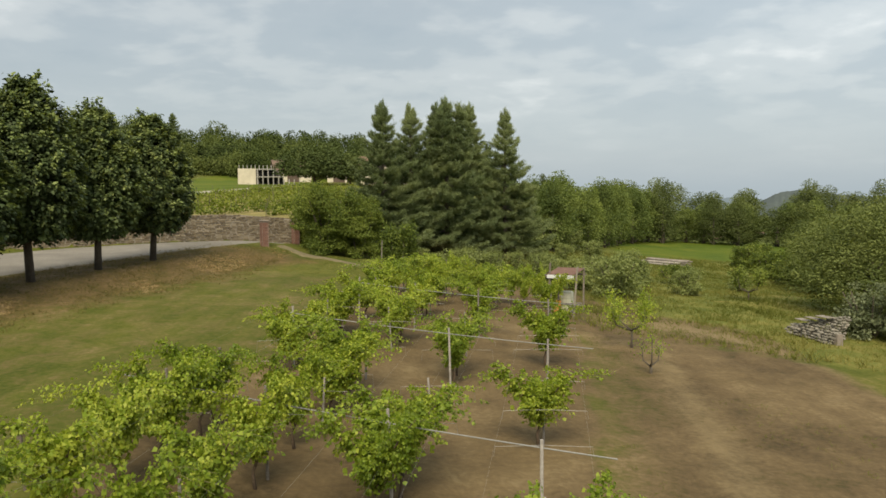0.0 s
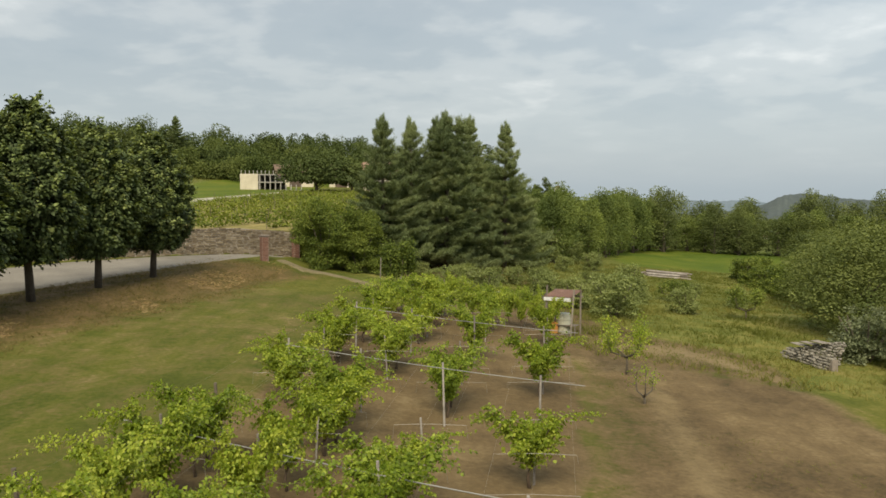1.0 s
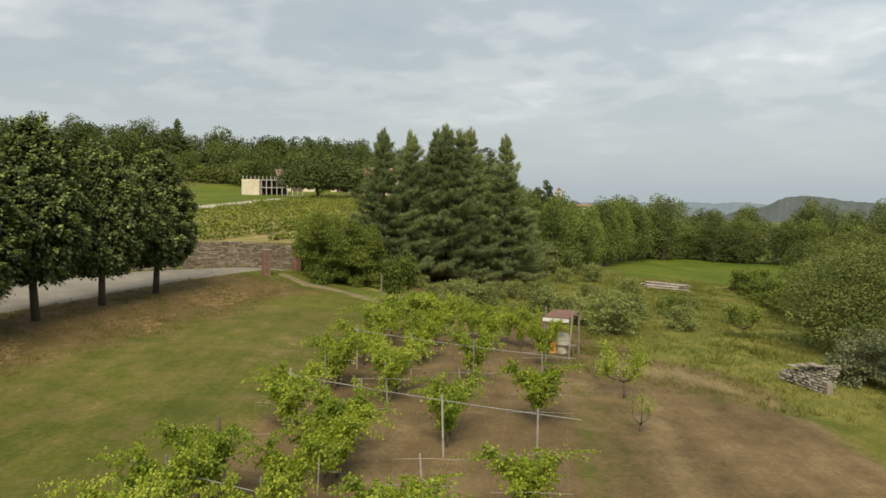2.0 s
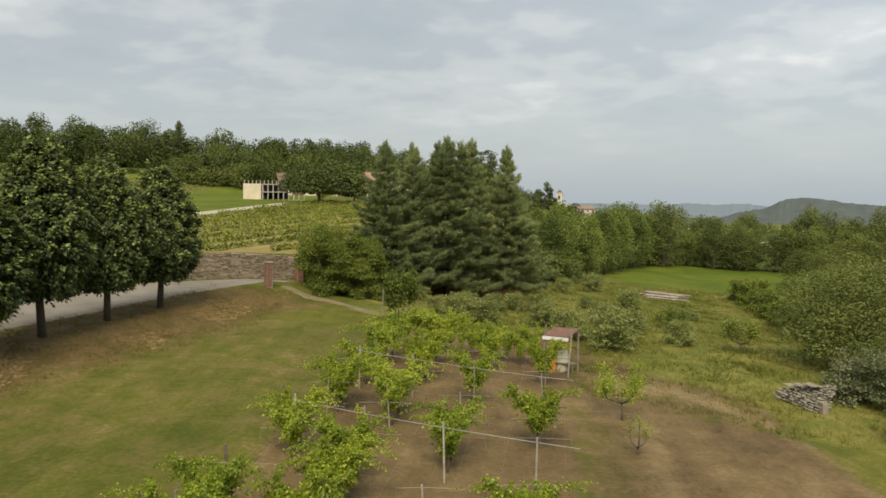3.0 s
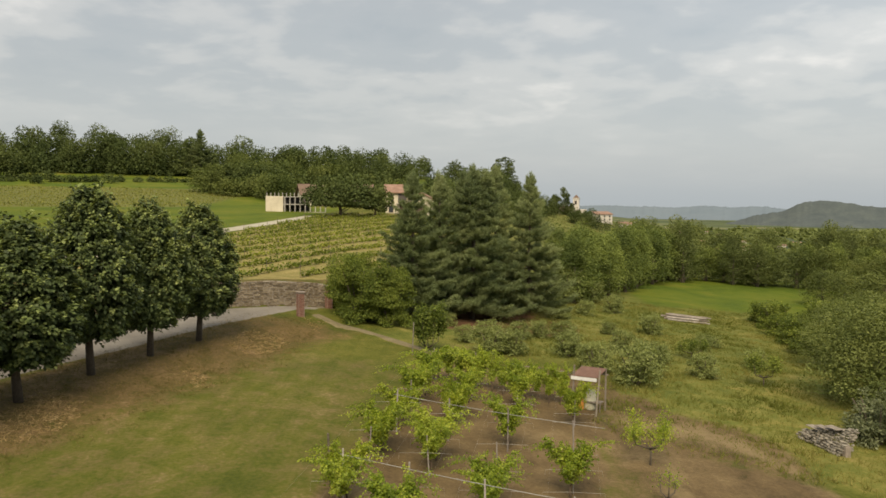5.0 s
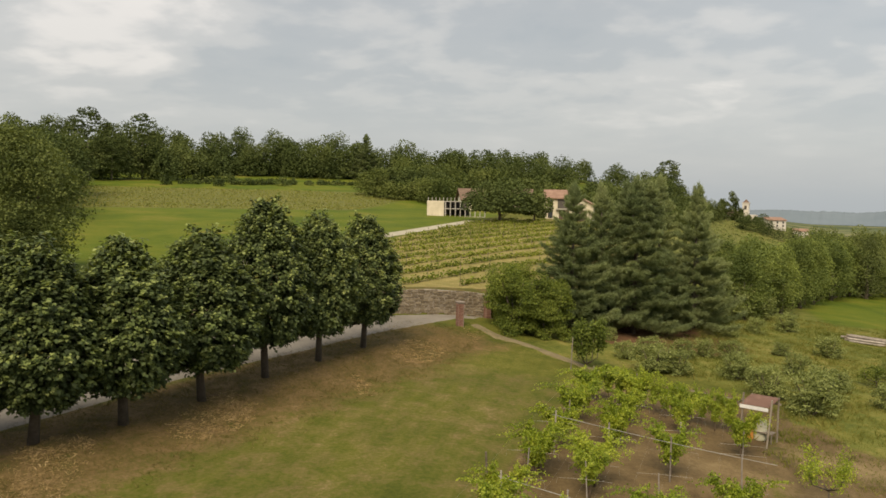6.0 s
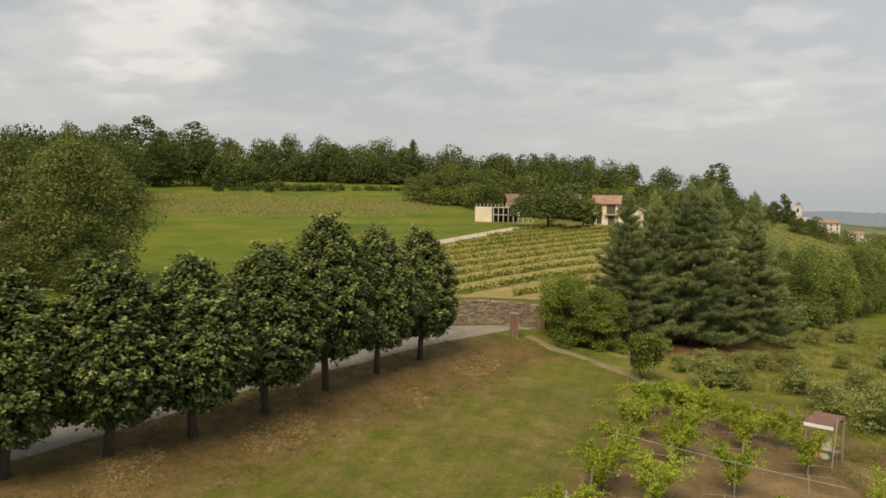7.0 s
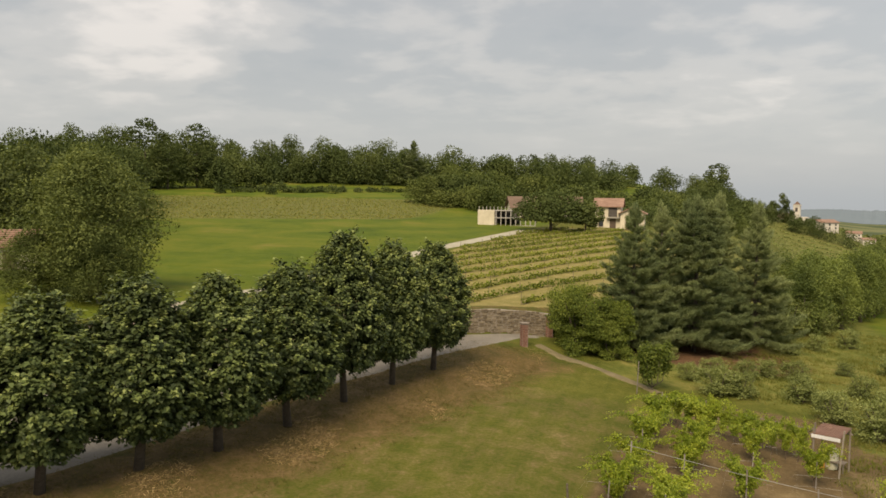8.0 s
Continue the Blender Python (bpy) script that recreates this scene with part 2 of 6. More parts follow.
WALL_A, WALL_B = (-10.9, 57.6), (-46.0, 37.4)      # the retaining wall, from the gate leftwards
ROW_A, ROW_B = (-23.6, 20.5), (-14.6, 45.0)         # the line of lindens


def beyond_wall(x, y):
    dx, dy = WALL_B[0] - WALL_A[0], WALL_B[1] - WALL_A[1]
    return ((x - WALL_A[0]) * dy - (y - WALL_A[1]) * dx) / math.hypot(dx, dy)


def right_of_trees(x, y):
    dx, dy = ROW_B[0] - ROW_A[0], ROW_B[1] - ROW_A[1]
    return ((x - ROW_A[0]) * dy - (y - ROW_A[1]) * dx) / math.hypot(dx, dy)


def ground(x, y):
    x, y = np.asarray(x, float), np.asarray(y, float)
    right = -1.75 - 0.075 * np.clip(x, -8, 30) - 0.03 * np.clip(x - 30, 0, 60) + 0.027 * np.clip(y, -40, 45) - 0.003 * np.clip(y - 45, 0, 30) + 0.012 * np.clip(y - 75, 0, 50)
    left = -1.5 + 0.045 * np.clip(y, -40, 55)
    u = 1 - smooth(-15, -2, x)
    z = right * (1 - u) + left * u
    z = z + 0.45 * smooth(3.2, 0.2, right_of_trees(x, y)) * smooth(60, 52, y) * smooth(-2, -9, x)
    w = np.maximum(beyond_wall(x, y), 0)
    d = np.maximum(y - 56, 0)
    hill = 1.75 * smooth(0, 0.6, w) + 0.048 * np.minimum(w, 110) + 0.088 * np.clip(w - 110, 0, 170) + 0.02 * np.clip(w - 280, 0, 400)
    z = z + hill * smooth(10 + 0.16 * d, -9 + 0.05 * d, x)
    z = z - 14 * smooth(150, 900, y) * smooth(9 + 0.14 * y, 55 + 0.19 * y, x) - 10.5 * smooth(110, 260, y) * smooth(-36, 45, x - 0.11 * y)
    z = z - 11 * smooth(280, 430, y) * smooth(-45, 15, x) + 24 * np.exp(-((x - 70) / np.where(x > 70, 60, 28)) ** 2 - ((y - 482) / 85) ** 2)
    return z - 6 * smooth(700, 1500, np.hypot(x, y))


def gz(x, y):
    return float(ground(x, y))


# ---- the ground: one sheet to the horizon ----
def ticks(*runs):
    out = []
    for lo, hi, step in runs:
        out += list(np.arange(lo, hi, step))
    return out


def stretch(start, stop, n, grow):
    s = np.cumsum(grow ** np.arange(n))
    return list(start + (stop - start) * s / s[-1])


VINE_SLOPE = 0.13                                    # sideways drift of the vine rows per metre ahead
VINE_ROWS = (-4.65, -2.4, 0.1, 2.75)                # where each row crosses y = 21


def vine_x(row, y):
    return VINE_ROWS[row] + VINE_SLOPE * (y - 21.0)


def zones(x, y):
    d = right_of_trees(x, y)
    w = beyond_wall(x, y)
    a = vine_x(0, y)
    b = vine_x(3, y)
    plot = smooth(-1.4, -0.6, x - a) * smooth(1.5, 0.8, x - b) * smooth(46.0, 44.5, y)
    rim = np.interp(x, (4.0, 6.3, 8.9, 10.1, 12.4, 14.3), (43.0, 41.5, 40.5, 37.5, 36.3, 33.5))
    bare = smooth(14.8, 12.9, x) * smooth(0.9, -1.2, y - rim) * (0.42 + 0.58 * smooth(0.6, 3.0, x - b))
    bare = bare * (1 - 0.22 * smooth(1.3, 0.3, np.abs(x - 5.9 - 0.06 * (y - 24))) * smooth(19, 21, y) * smooth(29, 26, y)) * (1 - 0.35 * smooth(0.9, 0.2, np.abs(y - 30.6 + 0.55 * (x - 10.5))) * smooth(8.5, 10, x))
    lane = smooth(1.3, 0.5, np.abs(x - (5.6 + 0.035 * (y - 30)) + 0.9 * np.sin(y * 0.12))) * smooth(25, 31.5, y) * smooth(52, 41, y)
    soil = np.maximum.reduce([plot, bare * 0.86, lane * 0.8])
    dry = 0.86 * smooth(-3.4, -2.4, d) * smooth(7.4, 2.2, d) * smooth(53.5, 48, y) + 0.55 * smooth(0.2, 1.5, w) * smooth(6.0, 2.5, w) * smooth(-34, -28, x) * smooth(2, -6, x)
    field = smooth(2.4, 3.4, w) * smooth(82, 77, w) * smooth(-35.4, -33.9, x - 0.118 * w) * smooth(0, -4, x)
    crop = smooth(98, 103, w - 0.06 * x) * smooth(152, 143, w) * smooth(-48, -57, x)
    valley = smooth(120, 240, y) * smooth(5, 26, x - 0.087 * y) * smooth(125, 160, y)
    slope = smooth(1.3, 0.8, np.hypot((x - 68) / 48, (y - 425) / 95))
    valley = valley * (1 - slope)
    crop = np.maximum(crop, slope)
    lush = np.maximum(smooth(-34, -37.5, x - 0.118 * w) * smooth(0.5, 3, w), smooth(77, 86, y - 0.12 * x) * smooth(17, 20.5, x) * smooth(145, 128, y))
    litter = smooth(1.1, 0.7, np.hypot((x - 0.8) / 8.5, (y - 62.5) / 6.5))
    tall = smooth(4.0, 7.5, x) * smooth(28.5, 34.3, y + 0.45 * (x - 9)) * (1 - smooth(77, 86, y - 0.12 * x) * smooth(17, 20.5, x)) + smooth(46.5, 50.0, y) * smooth(-8, -4, x) * smooth(9, 7, x)
    sweep = np.interp(x, (5.4, 8.0, 10.5, 12.3, 13.6), (35.8, 34.8, 34.1, 32.3, 27.6))
    pale = 0.62 * smooth(3.0, 0.2, np.abs(y - sweep)) * smooth(5.6, 6.9, x) * smooth(14.4, 13.2, x) + smooth(1.0, 0.2, np.abs(x - 7.2 - 0.10 * (y - 25))) * smooth(33, 30, y) * smooth(4, 12, y) * 0.42
    return np.clip(np.stack([soil, dry, lush, litter, np.clip(tall, 0, 1), crop, valley, field, pale], -1), 0, 1)


def build_ground():
    left = stretch(-310, -3200, 22, 1.2)[::-1]
    xs = np.array(left + ticks((-310, -120, 7), (-120, -56, 2.5), (-56, 44, 0.6), (44, 100, 2), (100, 240, 8)) + stretch(240, 3200, 24, 1.18))
    ys = np.array(stretch(-60, -1500, 10, 1.5)[::-1] + ticks((-60, -4, 3), (-4, 74, 0.6), (74, 142, 1.2), (142, 420, 5)) + stretch(420, 4200, 34, 1.1))
    gx, gy = np.meshgrid(xs, ys)
    z = ground(gx, gy)
    rng = np.random.default_rng(3)
    near = smooth(120, 60, np.hypot(gx, gy - 30))
    near = near * (1 - smooth(-0.8, -1.6, right_of_trees(gx, gy)) * smooth(0.4, 0.0, beyond_wall(gx, gy)))
    zn = zones(gx, gy)
    z = z + near * (rng.normal(0, 0.018, z.shape) + 0.05 * np.sin(gx * 1.1 + np.sin(gy * 0.7) * 1.4) * np.sin(gy * 0.9 + 0.5 * gx) * (1 - zn[..., 0]) + 0.035 * zn[..., 0] * np.sin((gx - VINE_SLOPE * gy) * 5.2))
    nx, ny = len(xs), len(ys)
    idx = np.arange(nx * ny).reshape(ny, nx)
    quads = np.stack([idx[:-1, :-1], idx[:-1, 1:], idx[1:, 1:], idx[1:, :-1]], -1).reshape(-1, 4)
    me = bpy.data.meshes.new("ground")
    me.vertices.add(nx * ny), me.loops.add(quads.size), me.polygons.add(len(quads))
    me.vertices.foreach_set("co", np.stack([gx, gy, z], -1).astype(np.float32).ravel())
    me.loops.foreach_set("vertex_index", quads.astype(np.int32).ravel())
    me.polygons.foreach_set("loop_start", np.arange(0, quads.size, 4, dtype=np.int32))
    me.update(calc_edges=True)
    me.polygons.foreach_set("use_smooth", [True] * len(quads))
    flatz = zn.reshape(-1, 9)
    one = np.ones((len(flatz), 1))
    for name, cols in (("zone_a", flatz[:, 0:3]), ("zone_b", flatz[:, 3:6]), ("zone_c", flatz[:, [6, 7, 8]])):
        at = me.color_attributes.new(name, "FLOAT_COLOR", "POINT")
        at.data.foreach_set("color", np.hstack([cols, one]).astype(np.float32).ravel())
    return me


def ground_material():
    m, n, l, p = material("ground cover")
    pos = n.new("ShaderNodeNewGeometry").outputs["Position"]
    wide = noise_node(n, l, 0.09, 5, 0.6, pos, 0.5)
    mid = noise_node(n, l, 0.7, 5, 0.65, pos, 0.4)
    fine = noise_node(n, l, 6.0, 6, 0.7, pos)
    streak_map = n.new("ShaderNodeMapping")
    l.new(pos, streak_map.inputs[0])
    streak_map.inputs["Rotation"].default_value = (0, 0, radians(-27))
    streak_map.inputs["Scale"].default_value = (1.5, 0.16, 1.0)
    streak = noise_node(n, l, 0.9, 4, 0.6, streak_map.outputs[0])

    def cover(stops, shares):
        total = None
        for node, share in shares:
            v = calc(n, l, "MULTIPLY", node.outputs[0], share)
            total = v if total is None else calc(n, l, "ADD", total, v)
        r = ramp_node(n, stops)
        l.new(total, r.inputs[0])
        return r.outputs[0]

    lawn = cover([(0.37, (0.038, 0.051, 0.007)), (0.46, (0.068, 0.080, 0.011)), (0.54, (0.102, 0.104, 0.018)), (0.63, (0.168, 0.146, 0.042))], [(wide, 0.3), (mid, 0.25), (streak, 0.15), (fine, 0.3)])
    soil = cover([(0.39, (0.050, 0.036, 0.018)), (0.46, (0.096, 0.067, 0.033)), (0.54, (0.142, 0.101, 0.050)), (0.63, (0.220, 0.166, 0.088))], [(wide, 0.42), (mid, 0.22), (streak, 0.12), (fine, 0.24)])
    dry = cover([(0.36, (0.050, 0.045, 0.013)), (0.46, (0.086, 0.064, 0.022)), (0.54, (0.124, 0.084, 0.034)), (0.61, (0.172, 0.112, 0.052)), (0.68, (0.255, 0.170, 0.086))], [(wide, 0.15), (mid, 0.45), (fine, 0.4)])
    lush = cover([(0.38, (0.048, 0.078, 0.006)), (0.48, (0.074, 0.104, 0.008)), (0.56, (0.102, 0.120, 0.012)), (0.66, (0.150, 0.138, 0.028))], [(wide, 0.65), (mid, 0.2), (fine, 0.15)])
    litter = cover([(0.36, (0.060, 0.038, 0.020)), (0.55, (0.130, 0.072, 0.038)), (0.7, (0.200, 0.120, 0.070))], [(mid, 0.5), (fine, 0.5)])
    tall = cover([(0.37, (0.056, 0.074, 0.013)), (0.46, (0.100, 0.116, 0.023)), (0.54, (0.152, 0.150, 0.036)), (0.64, (0.240, 0.195, 0.066))], [(wide, 0.3), (mid, 0.4), (fine, 0.3)])
    rows = n.new("ShaderNodeTexWave")
    rows.inputs["Scale"].default_value, rows.inputs["Distortion"].default_value = 0.10, 1.2
    rmap = n.new("ShaderNodeMapping")
    rmap.inputs["Rotation"].default_value = (0, 0, radians(62))
    l.new(pos, rmap.inputs[0]), l.new(rmap.outputs[0], rows.inputs[0])
    crop = mix_rgb(n, l, rows.outputs[1], (0.135, 0.128, 0.042), (0.098, 0.118, 0.028))

    za, zb = n.new("ShaderNodeVertexColor"), n.new("ShaderNodeVertexColor")
    za.layer_name, zb.layer_name = "zone_a", "zone_b"
    sa, sb = n.new("ShaderNodeSeparateColor"), n.new("ShaderNodeSeparateColor")
    l.new(za.outputs[0], sa.inputs[0]), l.new(zb.outputs[0], sb.inputs[0])
    ragged = calc(n, l, "ADD", calc(n, l, "MULTIPLY", mid.outputs[0], 0.55), calc(n, l, "MULTIPLY", fine.outputs[0], 0.45))

    def mask(src, soft=0.16, pull=0.9):
        v = calc(n, l, "ADD", src, calc(n, l, "MULTIPLY", calc(n, l, "SUBTRACT", ragged, 0.5), pull))
        mr = n.new("ShaderNodeMapRange")
        mr.interpolation_type = "SMOOTHSTEP"
        mr.inputs["From Min"].default_value, mr.inputs["From Max"].default_value = 0.5 - soft, 0.5 + soft
        l.new(v, mr.inputs[0])
        return mr.outputs[0]

    c = mix_rgb(n, l, mask(sa.outputs[2], 0.4), lawn, lush)
    c = mix_rgb(n, l, mask(sb.outputs[1], 0.4), c, tall)
    c = mix_rgb(n, l, mask(sb.outputs[2], 0.3), c, crop)
    c = mix_rgb(n, l, mask(sa.outputs[1], 0.35, 1.8), c, dry)
    c = mix_rgb(n, l, mask(sb.outputs[0], 0.3), c, litter)
    zc = n.new("ShaderNodeVertexColor")
    zc.layer_name = "zone_c"
    csep = n.new("ShaderNodeSeparateColor")
    l.new(zc.outputs[0], csep.inputs[0])
    soil = mix_rgb(n, l, mask(csep.outputs[2], 0.45, 0.9), soil, (0.215, 0.164, 0.086))
    c = mix_rgb(n, l, mask(sa.outputs[0], 0.3, 1.7), c, soil)
    fields = n.new("ShaderNodeTexVoronoi")
    fields.inputs["Scale"].default_value = 0.008
    l.new(pos, fields.inputs["Vector"])
    fsep = n.new("ShaderNodeSeparateColor")
    l.new(fields.outputs["Color"], fsep.inputs[0])
    plain = ramp_node(n, [(0.0, (0.045, 0.060, 0.026)), (0.55, (0.060, 0.080, 0.032)), (0.66, (0.095, 0.115, 0.046)), (0.9, (0.150, 0.150, 0.066))])
    l.new(fsep.outputs[0], plain.inputs[0])
    strips = cover([(0.35, (0.135, 0.130, 0.036)), (0.52, (0.215, 0.182, 0.066)), (0.66, (0.315, 0.252, 0.112))], [(mid, 0.5), (fine, 0.5)])
    c = mix_rgb(n, l, mask(csep.outputs[1], 0.3), c, strips)
    c = mix_rgb(n, l, csep.outputs[0], c, plain.outputs[0])
    l.new(c, p.inputs["Base Color"])
    p.inputs["Roughness"].default_value = 0.95
    p.inputs["Specular IOR Level"].default_value = 0.15
    b = n.new("ShaderNodeBump")
    b.inputs["Strength"].default_value, b.inputs["Distance"].default_value = 0.7, 0.06
    l.new(calc(n, l, "ADD", fine.outputs[0], mid.outputs[0]), b.inputs["Height"])
    l.new(b.outputs[0], p.inputs["Normal"])
    return m


land = new("ground", build_ground())
land.data.materials.append(ground_material())
tagged(land, "olive lawn, brown vineyard soil and bright hill meadow", "ground", kind="structure")


# ---- trees ----
def crown_cloud(rng, lobes, n, size, outline=DIAMOND, droop=0.3, shell=0.75, up=0.45, top=0.0):
    """Leaves on the shells of several overlapping lobes (x, y, z, rx, ry, rz)."""
    lobes = np.array(lobes)
    share = lobes[:, 3] * lobes[:, 5]
    pick = rng.choice(len(lobes), n, p=share / share.sum())
    way = unit(rng.normal(size=(n, 3)))
    way[:, 2] = np.where(way[:, 2] < -0.35, way[:, 2] * 0.5, way[:, 2])
    way[:, 2] = np.where(rng.random(n) < top, np.abs(way[:, 2]), way[:, 2])
    r = shell + (1.08 - shell) * rng.random((n, 1)) ** 0.6
    pos = lobes[pick, :3] + way * r * lobes[pick, 3:]
    nrm = unit(way * 0.9 + rng.normal(0, 0.33, (n, 3)) + np.array([0, 0, up]))
    tip = way + rng.normal(0, 0.6, (n, 3)) - np.array([0, 0, droop])
    return leaf_mesh("crown", pos, tip, nrm, size * rng.uniform(0.6, 1.35, n), outline)


def limb_set(rng, bm, foot, top, reach, n, r0, low=0.35):
    height = top - foot
    tube(bm, [(0, 0, foot - 0.3), (0.02 * height, 0, foot + 0.3 * height), (-0.01 * height, 0.02 * height, foot + 0.65 * height), (0, 0, top)], [r0 * 1.25, r0, r0 * 0.65, r0 * 0.15], 9)
    limbs = bmesh.new()
    for i in range(n):
        h = foot + height * (low + (0.85 - low) * rng.random())
        a = i * 2.4 + rng.uniform(-0.4, 0.4)
        q = reach * rng.uniform(0.6, 1.0)
        d = np.array([math.cos(a), math.sin(a)])
        tube(limbs, [(0, 0, h), (*(d * q * 0.5), h + q * 0.28), (*(d * q), h + q * 0.6)], [r0 * 0.42, r0 * 0.26, r0 * 0.07], 6)
    return bm, limbs


def broadleaf(name, label, category, seed, height, width, mat, leaves, leaf, clear=0.22, lobes=12, group="", trunk=0.03, lump=1.0, taper=0.0, skin=False):
    """A broad-crowned tree: trunk with limbs, and a crown of many lobes with gaps between."""
    rng = np.random.default_rng(seed)
    ob = thing(name, label, category, group)
    bm, limbs = limb_set(rng, bmesh.new(), 0.0, height * 0.55, width * 0.22, 9, trunk * height, clear)
    part("trunk", bm, M_BARK, ob, smooth=True)
    tagged(part("limb", limbs, M_BARK, ob, smooth=True), kind="stuff")
    base = height * clear
    span = height - base
    ls = []
    for i in range(lobes):
        t = (i + 0.5) / lobes
        a = i * 2.399 + rng.uniform(-0.5, 0.5)
        ring = math.sqrt(max(0.02, 1 - ((t - 0.36) / 0.72) ** 2)) * width * 0.5 * (1 - taper * t)
        r = width * rng.uniform(0.13, 0.28) * (1.1 - 0.25 * t) * lump
        q = max(0.0, ring - r * 0.7) * rng.uniform(0.6, 1.1)
        ls.append((q * math.cos(a), q * math.sin(a), base + r * 0.6 + (span - r * 1.45) * t, r, r, r * rng.uniform(0.62, 0.9)))
    if skin:
        ls = []
        for i in range(lobes):
            v = 1 - 1.82 * (i + 0.5) / lobes
            a = i * 2.39996 + rng.uniform(-0.35, 0.35)
            r = width * rng.uniform(0.075, 0.135) * lump
            q = (math.sqrt(max(0.0, 1 - v * v)) * (1 - taper * max(0.0, v)) * width * 0.5 - r * 0.5) * rng.uniform(0.70, 1.08) * (1 + 0.10 * math.sin(3 * a + seed))
            ls.append((q * math.cos(a), q * math.sin(a), base + span * (0.46 + 0.50 * v) * rng.uniform(0.96, 1.04), r, r, r * rng.uniform(0.7, 0.95)))
            if i % 3 == 0:
                ls.append((0.45 * q * math.cos(a), 0.45 * q * math.sin(a), base + span * (0.46 + 0.38 * v), 1.5 * r, 1.5 * r, 1.3 * r))
    place_mesh("crown", crown_cloud(rng, ls, leaves, leaf, top=0.55 if skin else 0.0), mat, ob)
    return ob


def linden(seed):
    """A clipped avenue linden: clear stem, dense egg-shaped crown in leafy tufts. 9 m high, 4.6 m wide."""
    rng = np.random.default_rng(seed)
    ob = thing("linden_tree", "dark green roadside linden with clear stem and egg-shaped crown", "tree", "lindens along the road")
    bm, limbs = limb_set(rng, bmesh.new(), 0.0, 7.2, 1.4, 12, 0.17, 0.27)
    part("trunk", bm, M_TRUNK, ob, "dark brown fissured trunk", smooth=True)
    tagged(part("limb", limbs, M_TRUNK, ob, smooth=True), kind="stuff")
    n = 1000
    t = (np.arange(n) + rng.random(n)) / n
    ang = np.arange(n) * 2.39996 + rng.uniform(-0.3, 0.3, n)
    wob = 1 + 0.05 * np.sin(ang * 3 + seed) + 0.05 * np.sin(ang * 2 + t * 7 + seed * 2)
    prof = np.where(t < 0.36, 0.52 + 0.48 * np.sin(0.5 * math.pi * np.minimum(t, 0.36) / 0.36), np.cos(0.5 * math.pi * np.clip((t - 0.36) / 0.665, 0, 1)) ** 0.88)
    skin = rng.random(n) < 0.7
    rad = 2.2 * prof * wob * np.where(skin, rng.uniform(0.88, 1.06, n), rng.uniform(0.35, 0.85, n))
    c = np.stack([rad * np.cos(ang), rad * np.sin(ang), 2.15 + 7.4 * t - 0.10 * rad], 1)
    sprig = skin & (rng.random(n) < 0.16)
    c[sprig] += np.stack([np.cos(ang[sprig]) * 0.2, np.sin(ang[sprig]) * 0.2, 0.15 + 0.35 * t[sprig]], 1)
    k = 28
    pos = np.repeat(c, k, 0) + rng.normal(0, 1, (n * k, 3)) * np.array([0.17, 0.17, 0.15])
    away = unit(np.repeat(np.stack([np.cos(ang), np.sin(ang), 0.15 + 0.9 * (t - 0.3)], 1), k, 0))
    nrm = unit(away * 0.55 + np.array([0, 0, 0.75]) + rng.normal(0, 0.35, (n * k, 3)))
    tip = away + np.array([0, 0, -0.75]) + rng.normal(0, 0.45, (n * k, 3))
    place_mesh("crown", leaf_mesh("crown", pos, tip, nrm, rng.uniform(0.13, 0.25, n * k), LEAF), M_LINDEN, ob)
    # lighter leaves in tufts on the outer twigs
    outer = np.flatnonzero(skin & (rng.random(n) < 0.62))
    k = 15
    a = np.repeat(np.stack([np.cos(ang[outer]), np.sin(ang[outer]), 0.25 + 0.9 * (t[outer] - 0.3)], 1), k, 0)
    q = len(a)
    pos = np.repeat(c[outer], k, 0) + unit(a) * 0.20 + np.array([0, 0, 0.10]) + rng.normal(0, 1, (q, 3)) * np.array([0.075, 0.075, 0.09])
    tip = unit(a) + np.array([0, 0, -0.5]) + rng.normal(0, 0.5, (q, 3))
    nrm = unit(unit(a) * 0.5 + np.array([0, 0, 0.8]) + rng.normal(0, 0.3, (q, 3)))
    place_mesh("young_leaves", leaf_mesh("young_leaves", pos, tip, nrm, rng.uniform(0.13, 0.23, q), LEAF), M_TIPLEAF, ob, "lighter leaves at the twig ends")
    return ob


